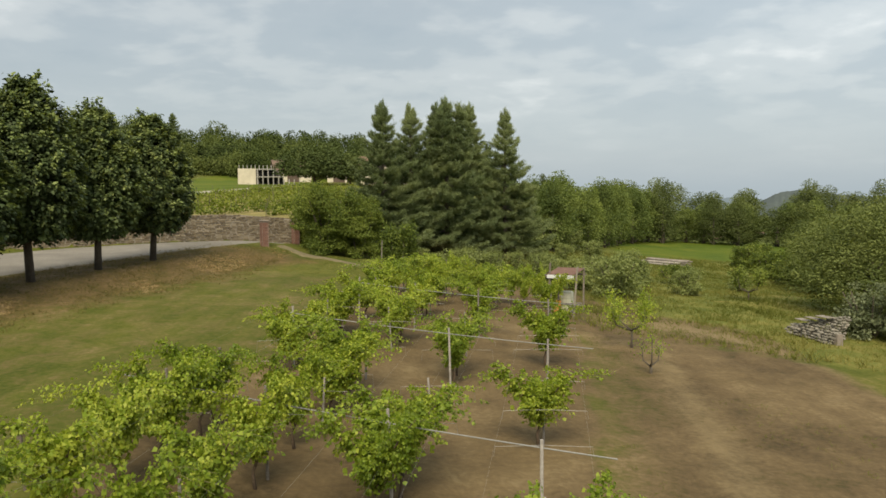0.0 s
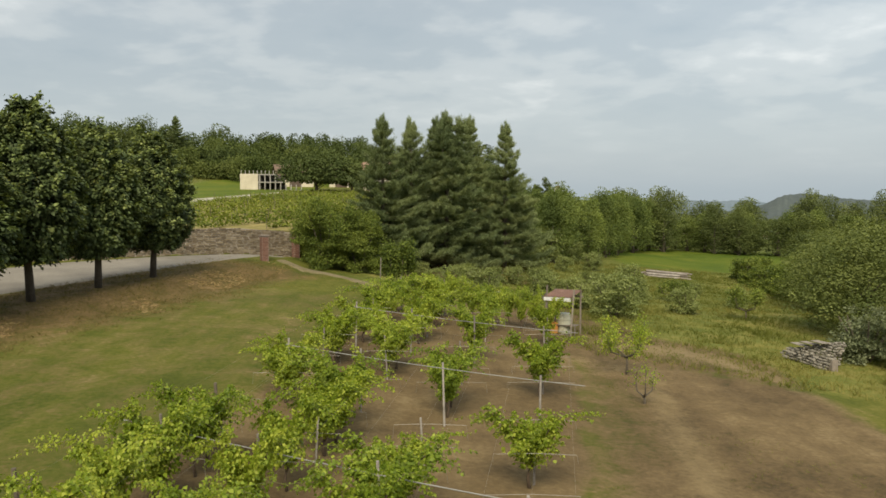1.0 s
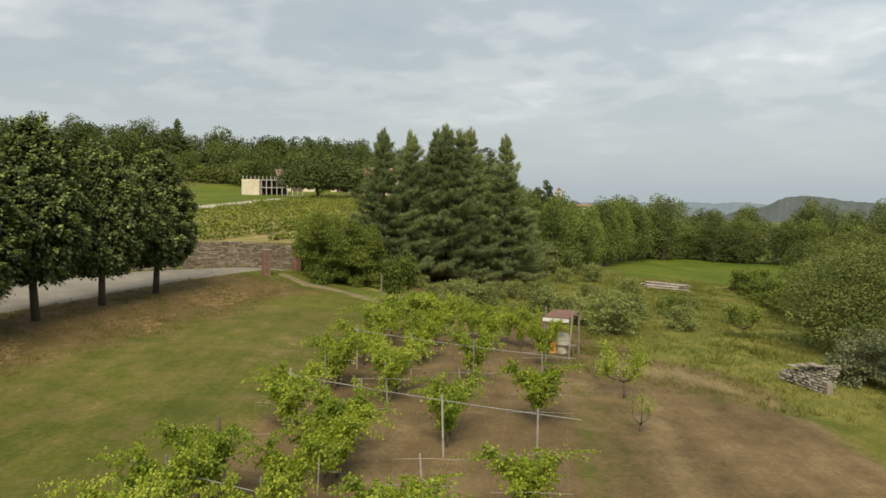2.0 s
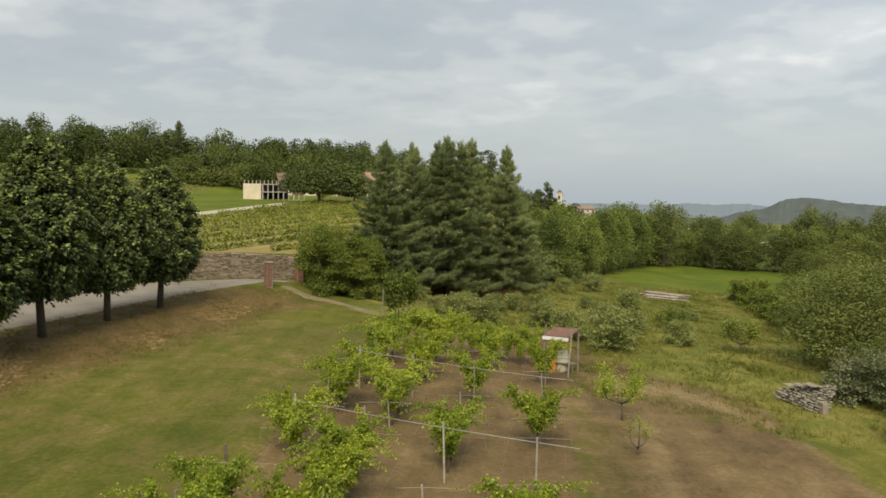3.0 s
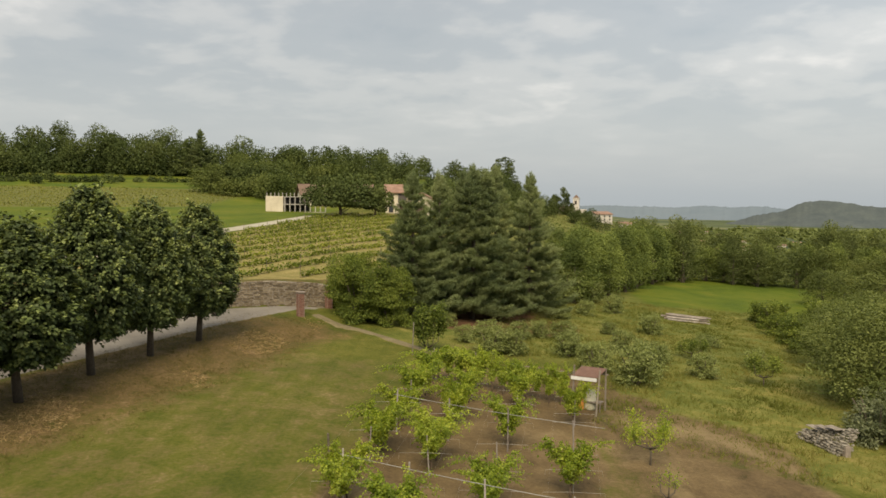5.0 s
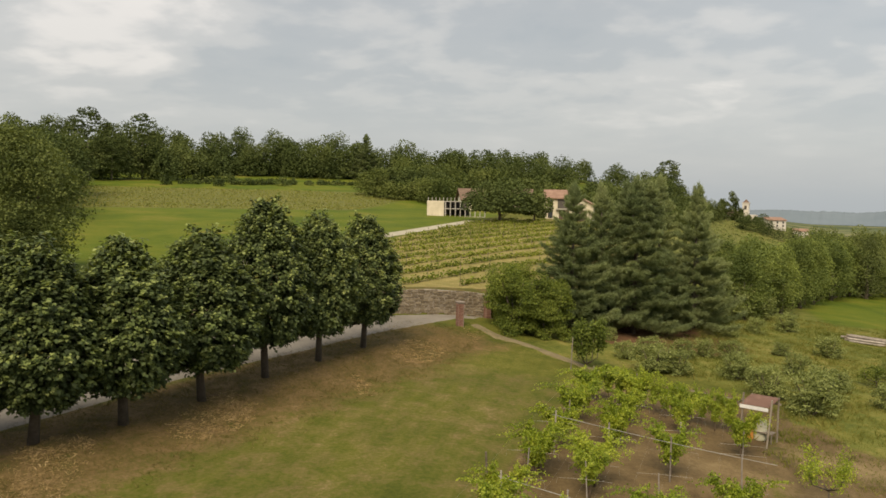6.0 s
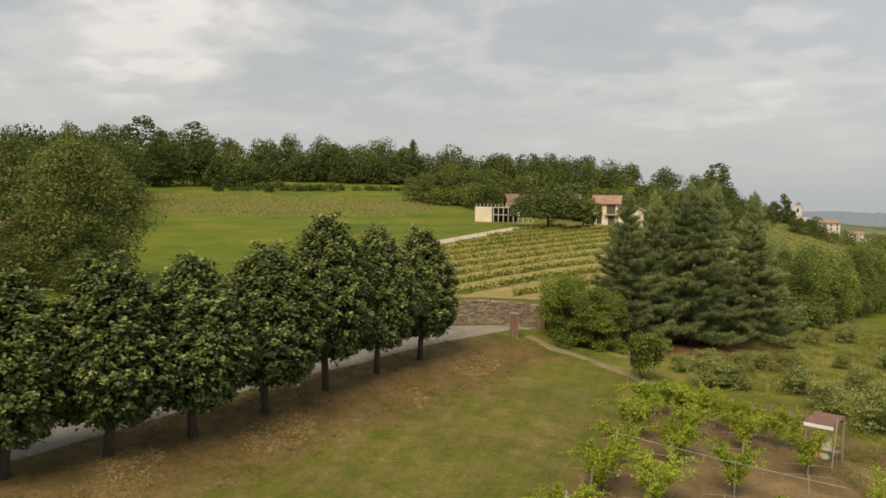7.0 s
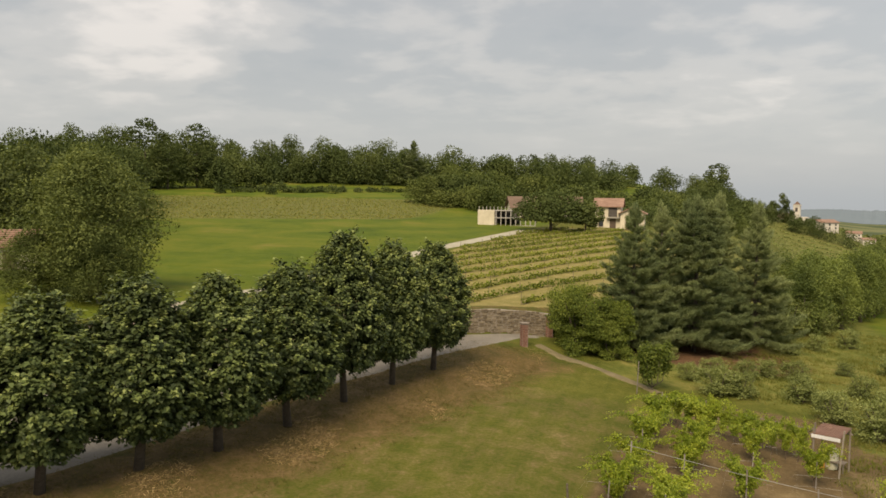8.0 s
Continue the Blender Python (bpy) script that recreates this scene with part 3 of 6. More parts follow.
def conifer(seed, height, reach, leaders=1, label="tall dark pine with plumed boughs reaching nearly to the ground"):
    """A pine with whorls of plumed boughs; older ones end in several leaders."""
    rng = np.random.default_rng(seed)
    ob = thing("pine_tree", label, "tree", "pine group")
    bm = bmesh.new()
    tops = [(0.0, 0.0, height)] + [(1.25 * math.cos(2.1 * i + seed), 1.0 * math.sin(2.1 * i + seed), height - rng.uniform(0.1, 0.9)) for i in range(leaders - 1)]
    tube(bm, [(0, 0, -0.4), (0.05, 0, height * 0.5), (0, 0, height * 0.97)], [0.22, 0.15, 0.025], 8)
    for x, y, z in tops[1:]:
        tube(bm, [(0, 0, height * 0.5), (x * 0.8, y * 0.8, height * 0.72), (x, y, z * 0.96)], [0.12, 0.08, 0.02], 6)
    part("trunk", bm, M_BARK, ob, smooth=True)
    pos, tip, size = [], [], []
    arms = bmesh.new()

    def bough(o, a, q, rise, wood, plume=1.0):
        """One plumed bough: a curved arm, side twigs, and needles that point outwards and up."""
        d = np.array([math.cos(a), math.sin(a), rise])
        side = np.array([-math.sin(a), math.cos(a), 0.0])
        s = np.linspace(0, 1, 5)
        pts = o + d * (q * s)[:, None] + np.array([0, 0, 1.0]) * (-0.10 * q * np.sin(s * 2.6) + 0.12 * q * s ** 3)[:, None]
        if wood:
            tube(arms, pts, np.linspace(0.045, 0.012, 5), 5)
        k = max(6, int(q * 5.0))
        for u in np.linspace(0.22, 1.0, k):
            p = np.array([np.interp(u, s, pts[:, c]) for c in range(3)])
            for sg in (-1, 1):
                w = unit(d * 0.9 + side * sg * rng.uniform(0.3, 1.2) + np.array([0, 0, rng.uniform(-0.05, 0.4)]))
                ln = plume * (0.26 + 0.26 * q * (1 - 0.75 * u)) * rng.uniform(0.7, 1.2)
                m = 3 + int(ln * 7)
                b = p + w * (ln * rng.uniform(0.1, 1.0, m))[:, None]
                b = np.repeat(b, 6, 0)
                pos.append(b + rng.normal(0, 0.085, b.shape))
                tip.append(w * 0.9 + np.array([0, 0, 0.3]) + rng.normal(0, 0.5, b.shape))
                size.append(rng.uniform(0.20, 0.38, len(b)))

    whorls = int(height / 0.66)
    for lv in range(whorls):
        t = lv / (whorls - 1)
        h = 1.0 + (height - 1.65) * t
        for ti, (tx, ty, tz) in enumerate(tops):
            if ti and (t < 0.55 or h > tz - 0.5):
                continue
            blend = float(smooth(0.5, 0.75, t))
            span = reach * (1 - t ** 1.3) * (0.88 + 0.2 * math.sin(lv * 2.3 + seed)) * (1.0 if not ti else 0.7) + 0.3
            turn = rng.uniform(0, math.tau)
            n = 9 if t < 0.72 else 7
            for k in range(n):
                a = turn + k * math.tau / n + rng.uniform(-0.3, 0.3)
                q = span * rng.uniform(0.62, 1.1)
                rise = -0.06 + 1.15 * max(0.0, t - 0.4) ** 1.2 + rng.uniform(-0.10, 0.14)
                bough(np.array([tx * blend, ty * blend, h + rng.uniform(-0.17, 0.17)]), a, q, rise, q > 0.9)
    for tx, ty, tz in tops:
        for k in range(7):
            bough(np.array([tx, ty, tz - 1.25 + 0.12 * k]), k * 2.4, 0.36, rng.uniform(1.2, 2.2), True, 0.42)
        bough(np.array([tx, ty, tz - 0.7]), 1.0, 0.16, 6.5, False, 0.32)
        bough(np.array([tx, ty, tz - 0.9]), 4.0, 0.22, 4.0, False, 0.36)
    tagged(part("bough", arms, M_BARK, ob), kind="stuff")
    pos, tip, size = np.concatenate(pos), np.concatenate(tip), np.concatenate(size)
    place_mesh("needles", leaf_mesh("needles", pos, tip, rng.normal(0, 0.6, pos.shape) + np.array([0, 0, 0.9]), size, NEEDLE), M_NEEDLE, ob)
    return ob


def shrub(name, label, category, seed, height, width, mat, leaves, leaf, group="", stems=5, flare=0.0):
    """A many-stemmed bush, leafy nearly to the ground."""
    rng = np.random.default_rng(seed)
    ob = thing(name, label, category, group)
    bm = bmesh.new()
    for i in range(stems):
        a = i * math.tau / stems + rng.uniform(-0.4, 0.4)
        q = width * 0.28
        tube(bm, [(0.06 * math.cos(a), 0.06 * math.sin(a), -0.1), (q * 0.5 * math.cos(a), q * 0.5 * math.sin(a), height * 0.35), (q * math.cos(a), q * math.sin(a), height * 0.72)], [0.022 * height, 0.015 * height, 0.006 * height], 5)
    part("stem", bm, M_BARK, ob)
    ls = []
    for i in range(60):
        a = i * 2.4
        r = width * rng.uniform(0.07, 0.16)
        q = (width * 0.5 - r) * rng.uniform(0.25, 1.0)
        ls.append((q * math.cos(a), q * math.sin(a), height * rng.uniform(0.06, 0.9) * (1 - 0.35 * (q / (width * 0.5)) ** 2), r, r, r * rng.uniform(0.8, 1.3) * height / width + flare))
    place_mesh("crown", crown_cloud(rng, ls, leaves, leaf, droop=0.0, shell=0.25, up=0.6), mat, ob)
    return ob


def stand(ob, x, y, scale=1.0, turn=0.0, wide=None, sink=0.03):
    """The place of a thing on the ground."""
    w = wide if wide is not None else scale
    return Matrix.Translation((x, y, gz(x, y) - sink)) @ pose(0, 0, 0, 0, 0, turn) @ Matrix.Diagonal((w, w, scale, 1))


def grow(ob, spots, tall=1.0, wide=1.0):
    """First spot takes the thing itself, the others take copies. Spots: x, y, height scale, width scale, turn."""
    for x, y, s, w, turn in spots[1:]:
        copy_thing(ob, stand(ob, x, y, s * tall, turn, w * wide))
    x, y, s, w, turn = spots[0]
    ob.matrix_world = stand(ob, x, y, s * tall, turn, w * wide)


# avenue of lindens
kinds = [linden(11), linden(23)]
grow(kinds[0], [(-24.8, 20.5, 0.78, 1.06, 0), (-20.8, 26.6, 0.78, 1.07, 140), (-18.4, 35.0, 0.91, 0.98, 250), (-15.8, 42.7, 0.79, 0.89, 60)])
grow(kinds[1], [(-22.7, 23.6, 0.79, 1.09, 30), (-19.4, 30.5, 0.78, 1.04, 200), (-17.1, 38.9, 0.81, 0.90, 310), (-27.2, 17.4, 0.79, 1.01, 80)])

# pines behind the gate
grow(conifer(5, 11.3, 4.2, 1), [(-4.8, 59.4, 0.97, 0.90, 0), (-2.8, 62.1, 1.0, 0.86, 120)])
grow(conifer(8, 12.4, 4.6, 4, "broad dark pine with several pointed leaders"), [(-0.1, 63.3, 0.98, 0.96, 40)])
grow(conifer(9, 12.1, 4.5, 1), [(4.8, 67.6, 0.96, 0.82, 200), (1.9, 70.6, 0.97, 0.80, 20)])


# ---- woods ----
WOOD = "mixed woodland trees"
oak = broadleaf("woodland_tree", "full dark green woodland tree", "tree", 31, 14, 10, M_WOOD_A, 6400, 0.31, 0.0, 40, WOOD, lump=1.45, taper=0.3, skin=True)
locust = broadleaf("woodland_tree", "bright green locust tree with loose feathery crown", "tree", 32, 12, 8.5, M_WOOD_B, 6400, 0.29, 0.0, 42, WOOD, lump=1.4, taper=0.25, skin=True)
olive = broadleaf("woodland_tree", "olive-brown oak with broken crown", "tree", 33, 13, 10, M_WOOD_C, 6400, 0.30, 0.0, 38, WOOD, lump=1.45, taper=0.3, skin=True)
rng = np.random.default_rng(77)


right_edge, spots_a, spots_c = [], [], []


def scatter(out, a, b, n, jx, jy, hs, ws):
    """n trees along the line from a to b."""
    for i in range(n):
        t = (i + rng.uniform(-0.3, 0.3)) / max(1, n - 1)
        out.append((a[0] + (b[0] - a[0]) * t + rng.uniform(-jx, jx), a[1] + (b[1] - a[1]) * t + rng.uniform(-jy, jy), rng.uniform(*hs), rng.uniform(*ws), rng.uniform(0, 360)))


# edge of the wood behind the pines and round the right-hand meadow
scatter(right_edge, (10, 80), (28, 116), 15, 0.8, 1.5, (0.70, 0.88), (0.66, 0.91))
scatter(right_edge, (10, 88), (29, 131), 13, 1.0, 2.0, (0.73, 0.92), (0.73, 0.94))
scatter(right_edge, (27, 122), (73, 114), 14, 1.5, 1.5, (0.56, 0.77), (0.67, 0.92))
scatter(spots_a, (29, 131), (85, 123), 20, 1.5, 2.0, (0.72, 0.93), (0.69, 0.95))
scatter(spots_c, (41, 118), (86, 97), 16, 1.5, 2.0, (0.63, 0.81), (0.66, 0.92))
scatter(spots_c, (41, 97), (49, 50), 10, 1.5, 2.0, (0.53, 0.65), (0.57, 0.77))
spots_a += [(26.6, 117.3, 0.73, 0.66, 30), (29.3, 119.1, 0.71, 0.55, 130), (38.1, 116.6, 0.71, 0.55, 80), (41.0, 114.9, 0.68, 0.55, 10)]
spots_a += [(25.3, 122.1, 0.84, 0.77, 0), (30.8, 116.5, 0.87, 0.64, 50), (54.7, 123.0, 0.93, 0.73, 0), (62.1, 116.6, 0.92, 0.77, 90), (74.1, 106.6, 0.97, 0.82, 10)]
left_a, left_b = [], []
scatter(left_a, (-72, 71), (-123, 157), 16, 4, 4, (0.84, 1.11), (0.86, 1.11))
scatter(left_a, (-82, 72), (-131, 157), 12, 4, 4, (0.94, 1.19), (0.85, 1.11))
scatter(left_b, (-70, 64), (-85, 97), 9, 3, 3, (0.84, 1.01), (0.88, 1.14))
grow(oak, spots_a, 0.73, 0.82)
grow(olive, spots_c, 0.58, 0.86)
grow(locust, right_edge, 0.76, 0.76)


def far_wood(name, label, seed, mat, spots, leaves=1700, leaf=0.60):
    """A wood too far off to count: many broken crowns and stems in one mesh each."""
    rng = np.random.default_rng(seed)
    pos, nrm, tip, size = [], [], [], []
    for x, y, s, w, _ in spots:
        h, half = 13.0 * s, 5.0 * w
        k = int(rng.integers(9, 15))
        u = (np.arange(k) + 0.5) / k
        a = np.arange(k) * 2.4 + rng.uniform(0, 6)
        r = half * rng.uniform(0.40, 0.66, k)
        q = np.maximum(0, half * np.sqrt(np.maximum(0.03, 1 - ((u - 0.3) / 0.75) ** 2)) - r * 0.6) * rng.uniform(0.35, 1.0, k)
        c = np.stack([x + q * np.cos(a), y + q * np.sin(a), np.full(k, float(ground(x, y))) + r * 0.4 + (h - r * 1.2) * u], 1)
        m = int(leaves * s)
        pick = rng.integers(0, k, m)
        way = unit(rng.normal(size=(m, 3)))
        pos.append(c[pick] + way * (r[pick] * (0.45 + 0.58 * rng.random(m) ** 0.6))[:, None] * np.array([1, 1, 0.8]))
        nrm.append(way * 0.9 + rng.normal(0, 0.3, (m, 3)) + np.array([0, 0, 0.4]))
        tip.append(way + rng.normal(0, 0.6, (m, 3)))
        size.append(leaf * rng.uniform(0.5, 1.2, m))
    me = leaf_mesh(name, np.concatenate(pos), np.concatenate(tip), np.concatenate(nrm), np.concatenate(size), DIAMOND)
    tagged(place_mesh(name, me, mat), label, "wood", kind="stuff")


def taper(spots, x0, x1, s0, s1):
    """Let the heights of a row change along x."""
    return [(x, y, s * (s0 + (s1 - s0) * min(1, max(0, (x - x0) / (x1 - x0)))), w, a) for x, y, s, w, a in spots]


sky_a, sky_b, scrub, low = [], [], [], []
scatter(sky_a, (-195, 188), (-22, 276), 56, 3, 5, (0.80, 1.26), (0.69, 1.07))
scatter(sky_b, (-194, 198), (-22, 284), 40, 3, 5, (0.84, 1.33), (0.68, 1.07))
scatter(sky_a, (-185, 205), (10, 328), 40, 4, 6, (1.05, 1.54), (0.81, 1.22))
sky_a, sky_b = taper(sky_a, -120, 0, 0.84, 0.52), taper(sky_b, -120, 0, 0.84, 0.52)
scatter(sky_b, (-152, 170), (-112, 202), 22, 2, 3, (0.5, 0.85), (0.7, 1.0))
sky_a += [(-151.9, 173.5, 1.19, 1.11, 0), (-164.0, 167.3, 1.19, 1.11, 0)]
scatter(sky_b, (-195, 183), (-70, 258), 56, 2, 3, (0.35, 0.63), (0.63, 0.94))
# scrub between the field and the half-built house
scatter(scrub, (-63, 186), (-41, 178), 14, 2, 3, (0.33, 0.70), (0.53, 0.86))
scatter(sky_b, (-62, 194), (-37, 187), 14, 2, 4, (0.41, 0.61), (0.65, 0.82))
scatter(scrub, (-61, 210), (-26, 190), 16, 2, 5, (0.52, 0.76), (0.72, 0.88))
# behind the farmhouse, falling towards the valley
scatter(sky_a, (-27, 180), (16, 275), 24, 4, 6, (0.36, 0.58), (0.68, 0.94))
scatter(scrub, (-22, 174), (16, 230), 16, 3, 5, (0.39, 0.56), (0.70, 0.96))
scatter(low, (-10, 162), (18, 245), 16, 3, 6, (0.34, 0.60), (0.68, 0.94))
low += [(9.2, 227.9, 0.92, 0.83, 0), (5.5, 224.5, 0.82, 0.73, 0), (13.0, 235.0, 0.69, 0.65, 0)]
scatter(sky_a, (10, 300), (40, 462), 26, 4, 8, (0.62, 0.98), (0.79, 1.06))
scatter(low, (52, 443), (80, 431), 10, 3, 4, (0.52, 0.73), (0.77, 1.03))
sky_a += [(52.4, 456.0, 1.25, 0.60, 0), (54.6, 456.6, 0.98, 0.45, 0), (47.5, 456.0, 0.90, 0.60, 0), (56.8, 453.0, 0.62, 0.50, 0), (60.2, 451.0, 0.40, 0.45, 0), (64.4, 453.0, 0.36, 0.50, 0), (68.5, 456.4, 0.50, 0.66, 0)]
scatter(sky_a, (8, 358), (46, 460), 18, 4, 8, (0.55, 0.85), (0.67, 0.92))
# hedge along the top of the crop field
scatter(low, (-114, 184), (-72, 221), 30, 1.2, 1.2, (0.07, 0.15), (0.2, 0.42))
scatter(low, (-104, 190), (-93, 199), 5, 2.0, 1.0, (0.14, 0.24), (0.3, 0.5))
low += [(-113.1, 179.5, 0.24, 0.40, 0), (-101.6, 185.7, 0.20, 0.36, 0)]
far_wood("skyline_wood", "dark mixed wood along the hilltop skyline", 141, M_SKYWOOD, sky_a)
far_wood("skyline_oaks", "dull green oaks among the hilltop wood", 142, M_SKYWOOD, sky_b)
far_wood("hill_scrub", "bright green scrub trees above the farm", 143, M_SCRUB, scrub, 1900, 0.46)
far_wood("hill_bushes", "low bushes and small trees on the hill", 144, M_SKYWOOD, low, 1500, 0.46)

far_wood("field_wood", "dark green wood beside the hill meadow", 145, M_SKYWOOD, left_a, 2200, 0.52)
far_wood("field_locusts", "bright green locust trees at the wood's edge", 146, M_WOOD_A, left_b, 3200, 0.40)

# single trees
grow(broadleaf("maple_tree", "big olive-green field maple beside the meadow", "tree", 41, 12, 12.5, M_MAPLE, 36000, 0.20, 0.0, 74, lump=1.25, taper=0.25, skin=True), [(-45.7, 49.2, 0.90, 0.94, 0), (-56.0, 45.2, 0.36, 0.42, 70), (-43.2, 47.0, 0.45, 0.55, 200), (-48.6, 46.4, 0.42, 0.52, 310)])
grow(broadleaf("oak_tree", "spreading olive-green oak at the orchard's edge", "tree", 42, 8.2, 9.5, M_WOOD_C, 30000, 0.15, 0.0, 62, lump=1.25, skin=True), [(22.6, 42.6, 0.72, 0.89, 150), (26.0, 53.8, 0.60, 0.72, 130), (32.0, 64.2, 0.56, 0.80, 220)])
tall = broadleaf("tall_oak", "tall dark oak with gaps in its crown, above the wood", "tree", 44, 22, 15, M_SKYWOOD, 6000, 0.6, 0.12, 40, "tall skyline oaks", 0.018, 0.62)
grow(tall, [(-134.0, 178.2, 0.85, 0.80, 0), (-127.3, 191.6, 0.81, 0.71, 140), (-136.6, 166.7, 0.74, 0.40, 60), (-130.5, 183.0, 0.68, 0.56, 200), (13.0, 318.0, 0.72, 0.83, 80)])
cedar = copy_thing(next(o for o in scene.objects if o.name == "pine_tree"), stand(None, -82, 243, 1.27, 30, 1.56))
tagged(cedar, "lone dark cedar above the skyline wood", "tree")
# vines in rows on the slope below the church
rng = np.random.default_rng(147)
m = 7000
sx, sy = rng.uniform(38, 104, m), 352 + 9.0 * rng.integers(0, 15, m) + rng.normal(0, 0.6, m)
sy = sy - 0.5 * (sx - 52)
sz = ground(sx, sy) + rng.uniform(0.1, 1.2, m)
far_rows = leaf_mesh("slope_vines", np.stack([sx, sy, sz], 1), rng.normal(0, 1, (m, 3)), rng.normal(0, 0.5, (m, 3)) + np.array([0, -0.5, 0.8]), rng.uniform(0.5, 0.9, m), DIAMOND)
tagged(place_mesh("slope_vines", far_rows, M_ORCHARD), "rows of vines on the slope below the church", "vineyard", kind="stuff")
grow(shrub("hedge_bush", "large leafy green shrub beside the gate", "shrub", 43, 5.6, 6.6, M_HEDGE, 28000, 0.135), [(-8.2, 54.2, 0.90, 0.80, 0), (-6.0, 54.6, 0.79, 0.63, 90), (-9.2, 58.4, 0.82, 0.70, 200)])


# the wooded plain: far clumps of trees, too many to count
def far_woods():
    rng = np.random.default_rng(131)
    pos, size = [], []
    for _ in range(420):
        y = 190 + 1500 * rng.random() ** 1.4
        x = y * rng.uniform(0.14, 0.54) + 9
        if math.hypot((x - 68) / 56, (y - 420) / 120) < 1.1:
            continue
        m = 40
        r = rng.uniform(3, 7) * (1 + y / 900)
        p = rng.normal(0, 1, (m, 3))
        p = unit(p) * r * rng.uniform(0.6, 1.0, (m, 1)) * np.array([1.6, 1.0, 0.62])
        p[:, 2] = np.abs(p[:, 2])
        px, py = x + p[:, 0], y + p[:, 1]
        pos.append(np.stack([px, py, ground(px, py) + p[:, 2]], 1))
        size.append(rng.uniform(1.6, 3.2, m) * (1 + y / 900))
    pos, size = np.concatenate(pos), np.concatenate(size)
    n = len(pos)
    ob = place_mesh("far_woods", leaf_mesh("far_woods", pos, rng.normal(0, 1, (n, 3)), rng.normal(0, 0.7, (n, 3)) + np.array([0, -0.6, 0.8]), size, LOBED), M_WOOD_A)
    tagged(ob, "scattered dark green woods of the valley plain", "woods", kind="stuff")


far_woods()


# ---- road, wall and gate ----
M_ROAD = rough_surface("old asphalt", [(0.32, (0.110, 0.098, 0.080)), (0.5, (0.172, 0.155, 0.128)), (0.68, (0.245, 0.224, 0.188))], 0.35, 9.0, 0.9, 0.25, world_space=True)
M_PATH = rough_surface("pale concrete path", [(0.3, (0.24, 0.22, 0.16)), (0.7, (0.40, 0.37, 0.29))], 0.8, 9.0, 0.9, 0.2, world_space=True)
M_STONE = rough_surface("field stone", [(0.3, (0.13, 0.11, 0.09)), (0.5, (0.23, 0.195, 0.165)), (0.7, (0.34, 0.30, 0.26))], 0.5, 7.0, 0.92, 0.6, world_space=True)
M_MORTAR = rough_surface("lime mortar", [(0.3, (0.20, 0.175, 0.145)), (0.7, (0.34, 0.30, 0.25))], 1.2, 12.0, 0.95, 0.4, world_space=True)
M_BRICK = rough_surface("red brick", [(0.3, (0.12, 0.06, 0.042)), (0.55, (0.19, 0.095, 0.068)), (0.75, (0.27, 0.16, 0.12))], 2.0, 18.0, 0.9, 0.4, spread=0.3)


def strip(name, left, right, lift, mat, cross=6, step=1.0):
    """A sheet laid on the ground between two polylines of equal length."""
    vs, fs = [], []
    pts = []
    for (l0, r0), (l1, r1) in zip(zip(left, right), zip(left[1:], right[1:])):
        n = max(1, int(max(math.dist(l0, l1), math.dist(r0, r1)) / step))
        for k in range(n):
            t = k / n
            pts.append(((l0[0] + (l1[0] - l0[0]) * t, l0[1] + (l1[1] - l0[1]) * t), (r0[0] + (r1[0] - r0[0]) * t, r0[1] + (r1[1] - r0[1]) * t)))
    pts.append((left[-1], right[-1]))
    for a, b in pts:
        wide = math.dist(a, b)
        for k in range(-1, cross + 2):
            u = min(1.0, max(0.0, k / cross)) + (0.3 / wide if k > cross else -0.3 / wide if k < 0 else 0.0)
            x, y = a[0] + (b[0] - a[0]) * u, a[1] + (b[1] - a[1]) * u
            vs.append((x, y, gz(x, y) + (lift if 0 <= k <= cross else -0.06)))
    cross += 2
    w = cross + 1
    for i in range(len(pts) - 1):
        for k in range(cross):
            fs.append((i * w + k, i * w + k + 1, (i + 1) * w + k + 1, (i + 1) * w + k))
    ob = mesh_object(name, vs, fs, mat)
    ob.data.polygons.foreach_set("use_smooth", [True] * len(fs))
    return ob


road_right = [(-39.5, -1.4), (-29.6, 15.1), (-25.8, 22.7), (-23.8, 28.7), (-22.6, 33.3), (-20.9, 37.2), (-19.0, 40.8), (-17.6, 44.4), (-15.9, 47.9), (-13.6, 51.6), (-12.0, 54.9), (-10.4, 57.7)]
road_left = [(-48.9, 6.5), (-39.8, 21.6), (-36.6, 27.6), (-34.4, 31.4), (-31.8, 36.2), (-29.3, 40.8), (-26.4, 45.2), (-23.4, 49.0), (-19.6, 51.6), (-15.3, 54.0), (-12.6, 56.4), (-10.6, 57.6)]
tagged(strip("road", road_right, road_left, 0.045, M_ROAD, 12, 0.7), "worn pale grey asphalt road with patches", "road", kind="structure")
hill_mid = [(-38.0, 45.1), (-37.1, 47.3), (-35.4, 52.4), (-34.4, 58.5), (-34.7, 67.4), (-33.6, 78.5), (-31.1, 102.6), (-26.6, 133.8), (-23.9, 131.2)]
hill_path = strip("path", [(x + 1.0, y) for x, y in hill_mid], [(x - 1.0, y) for x, y in hill_mid], 0.09, M_PATH, 3, 1.5)
tagged(hill_path, "pale concrete path climbing between meadow and vines", "path", kind="structure")


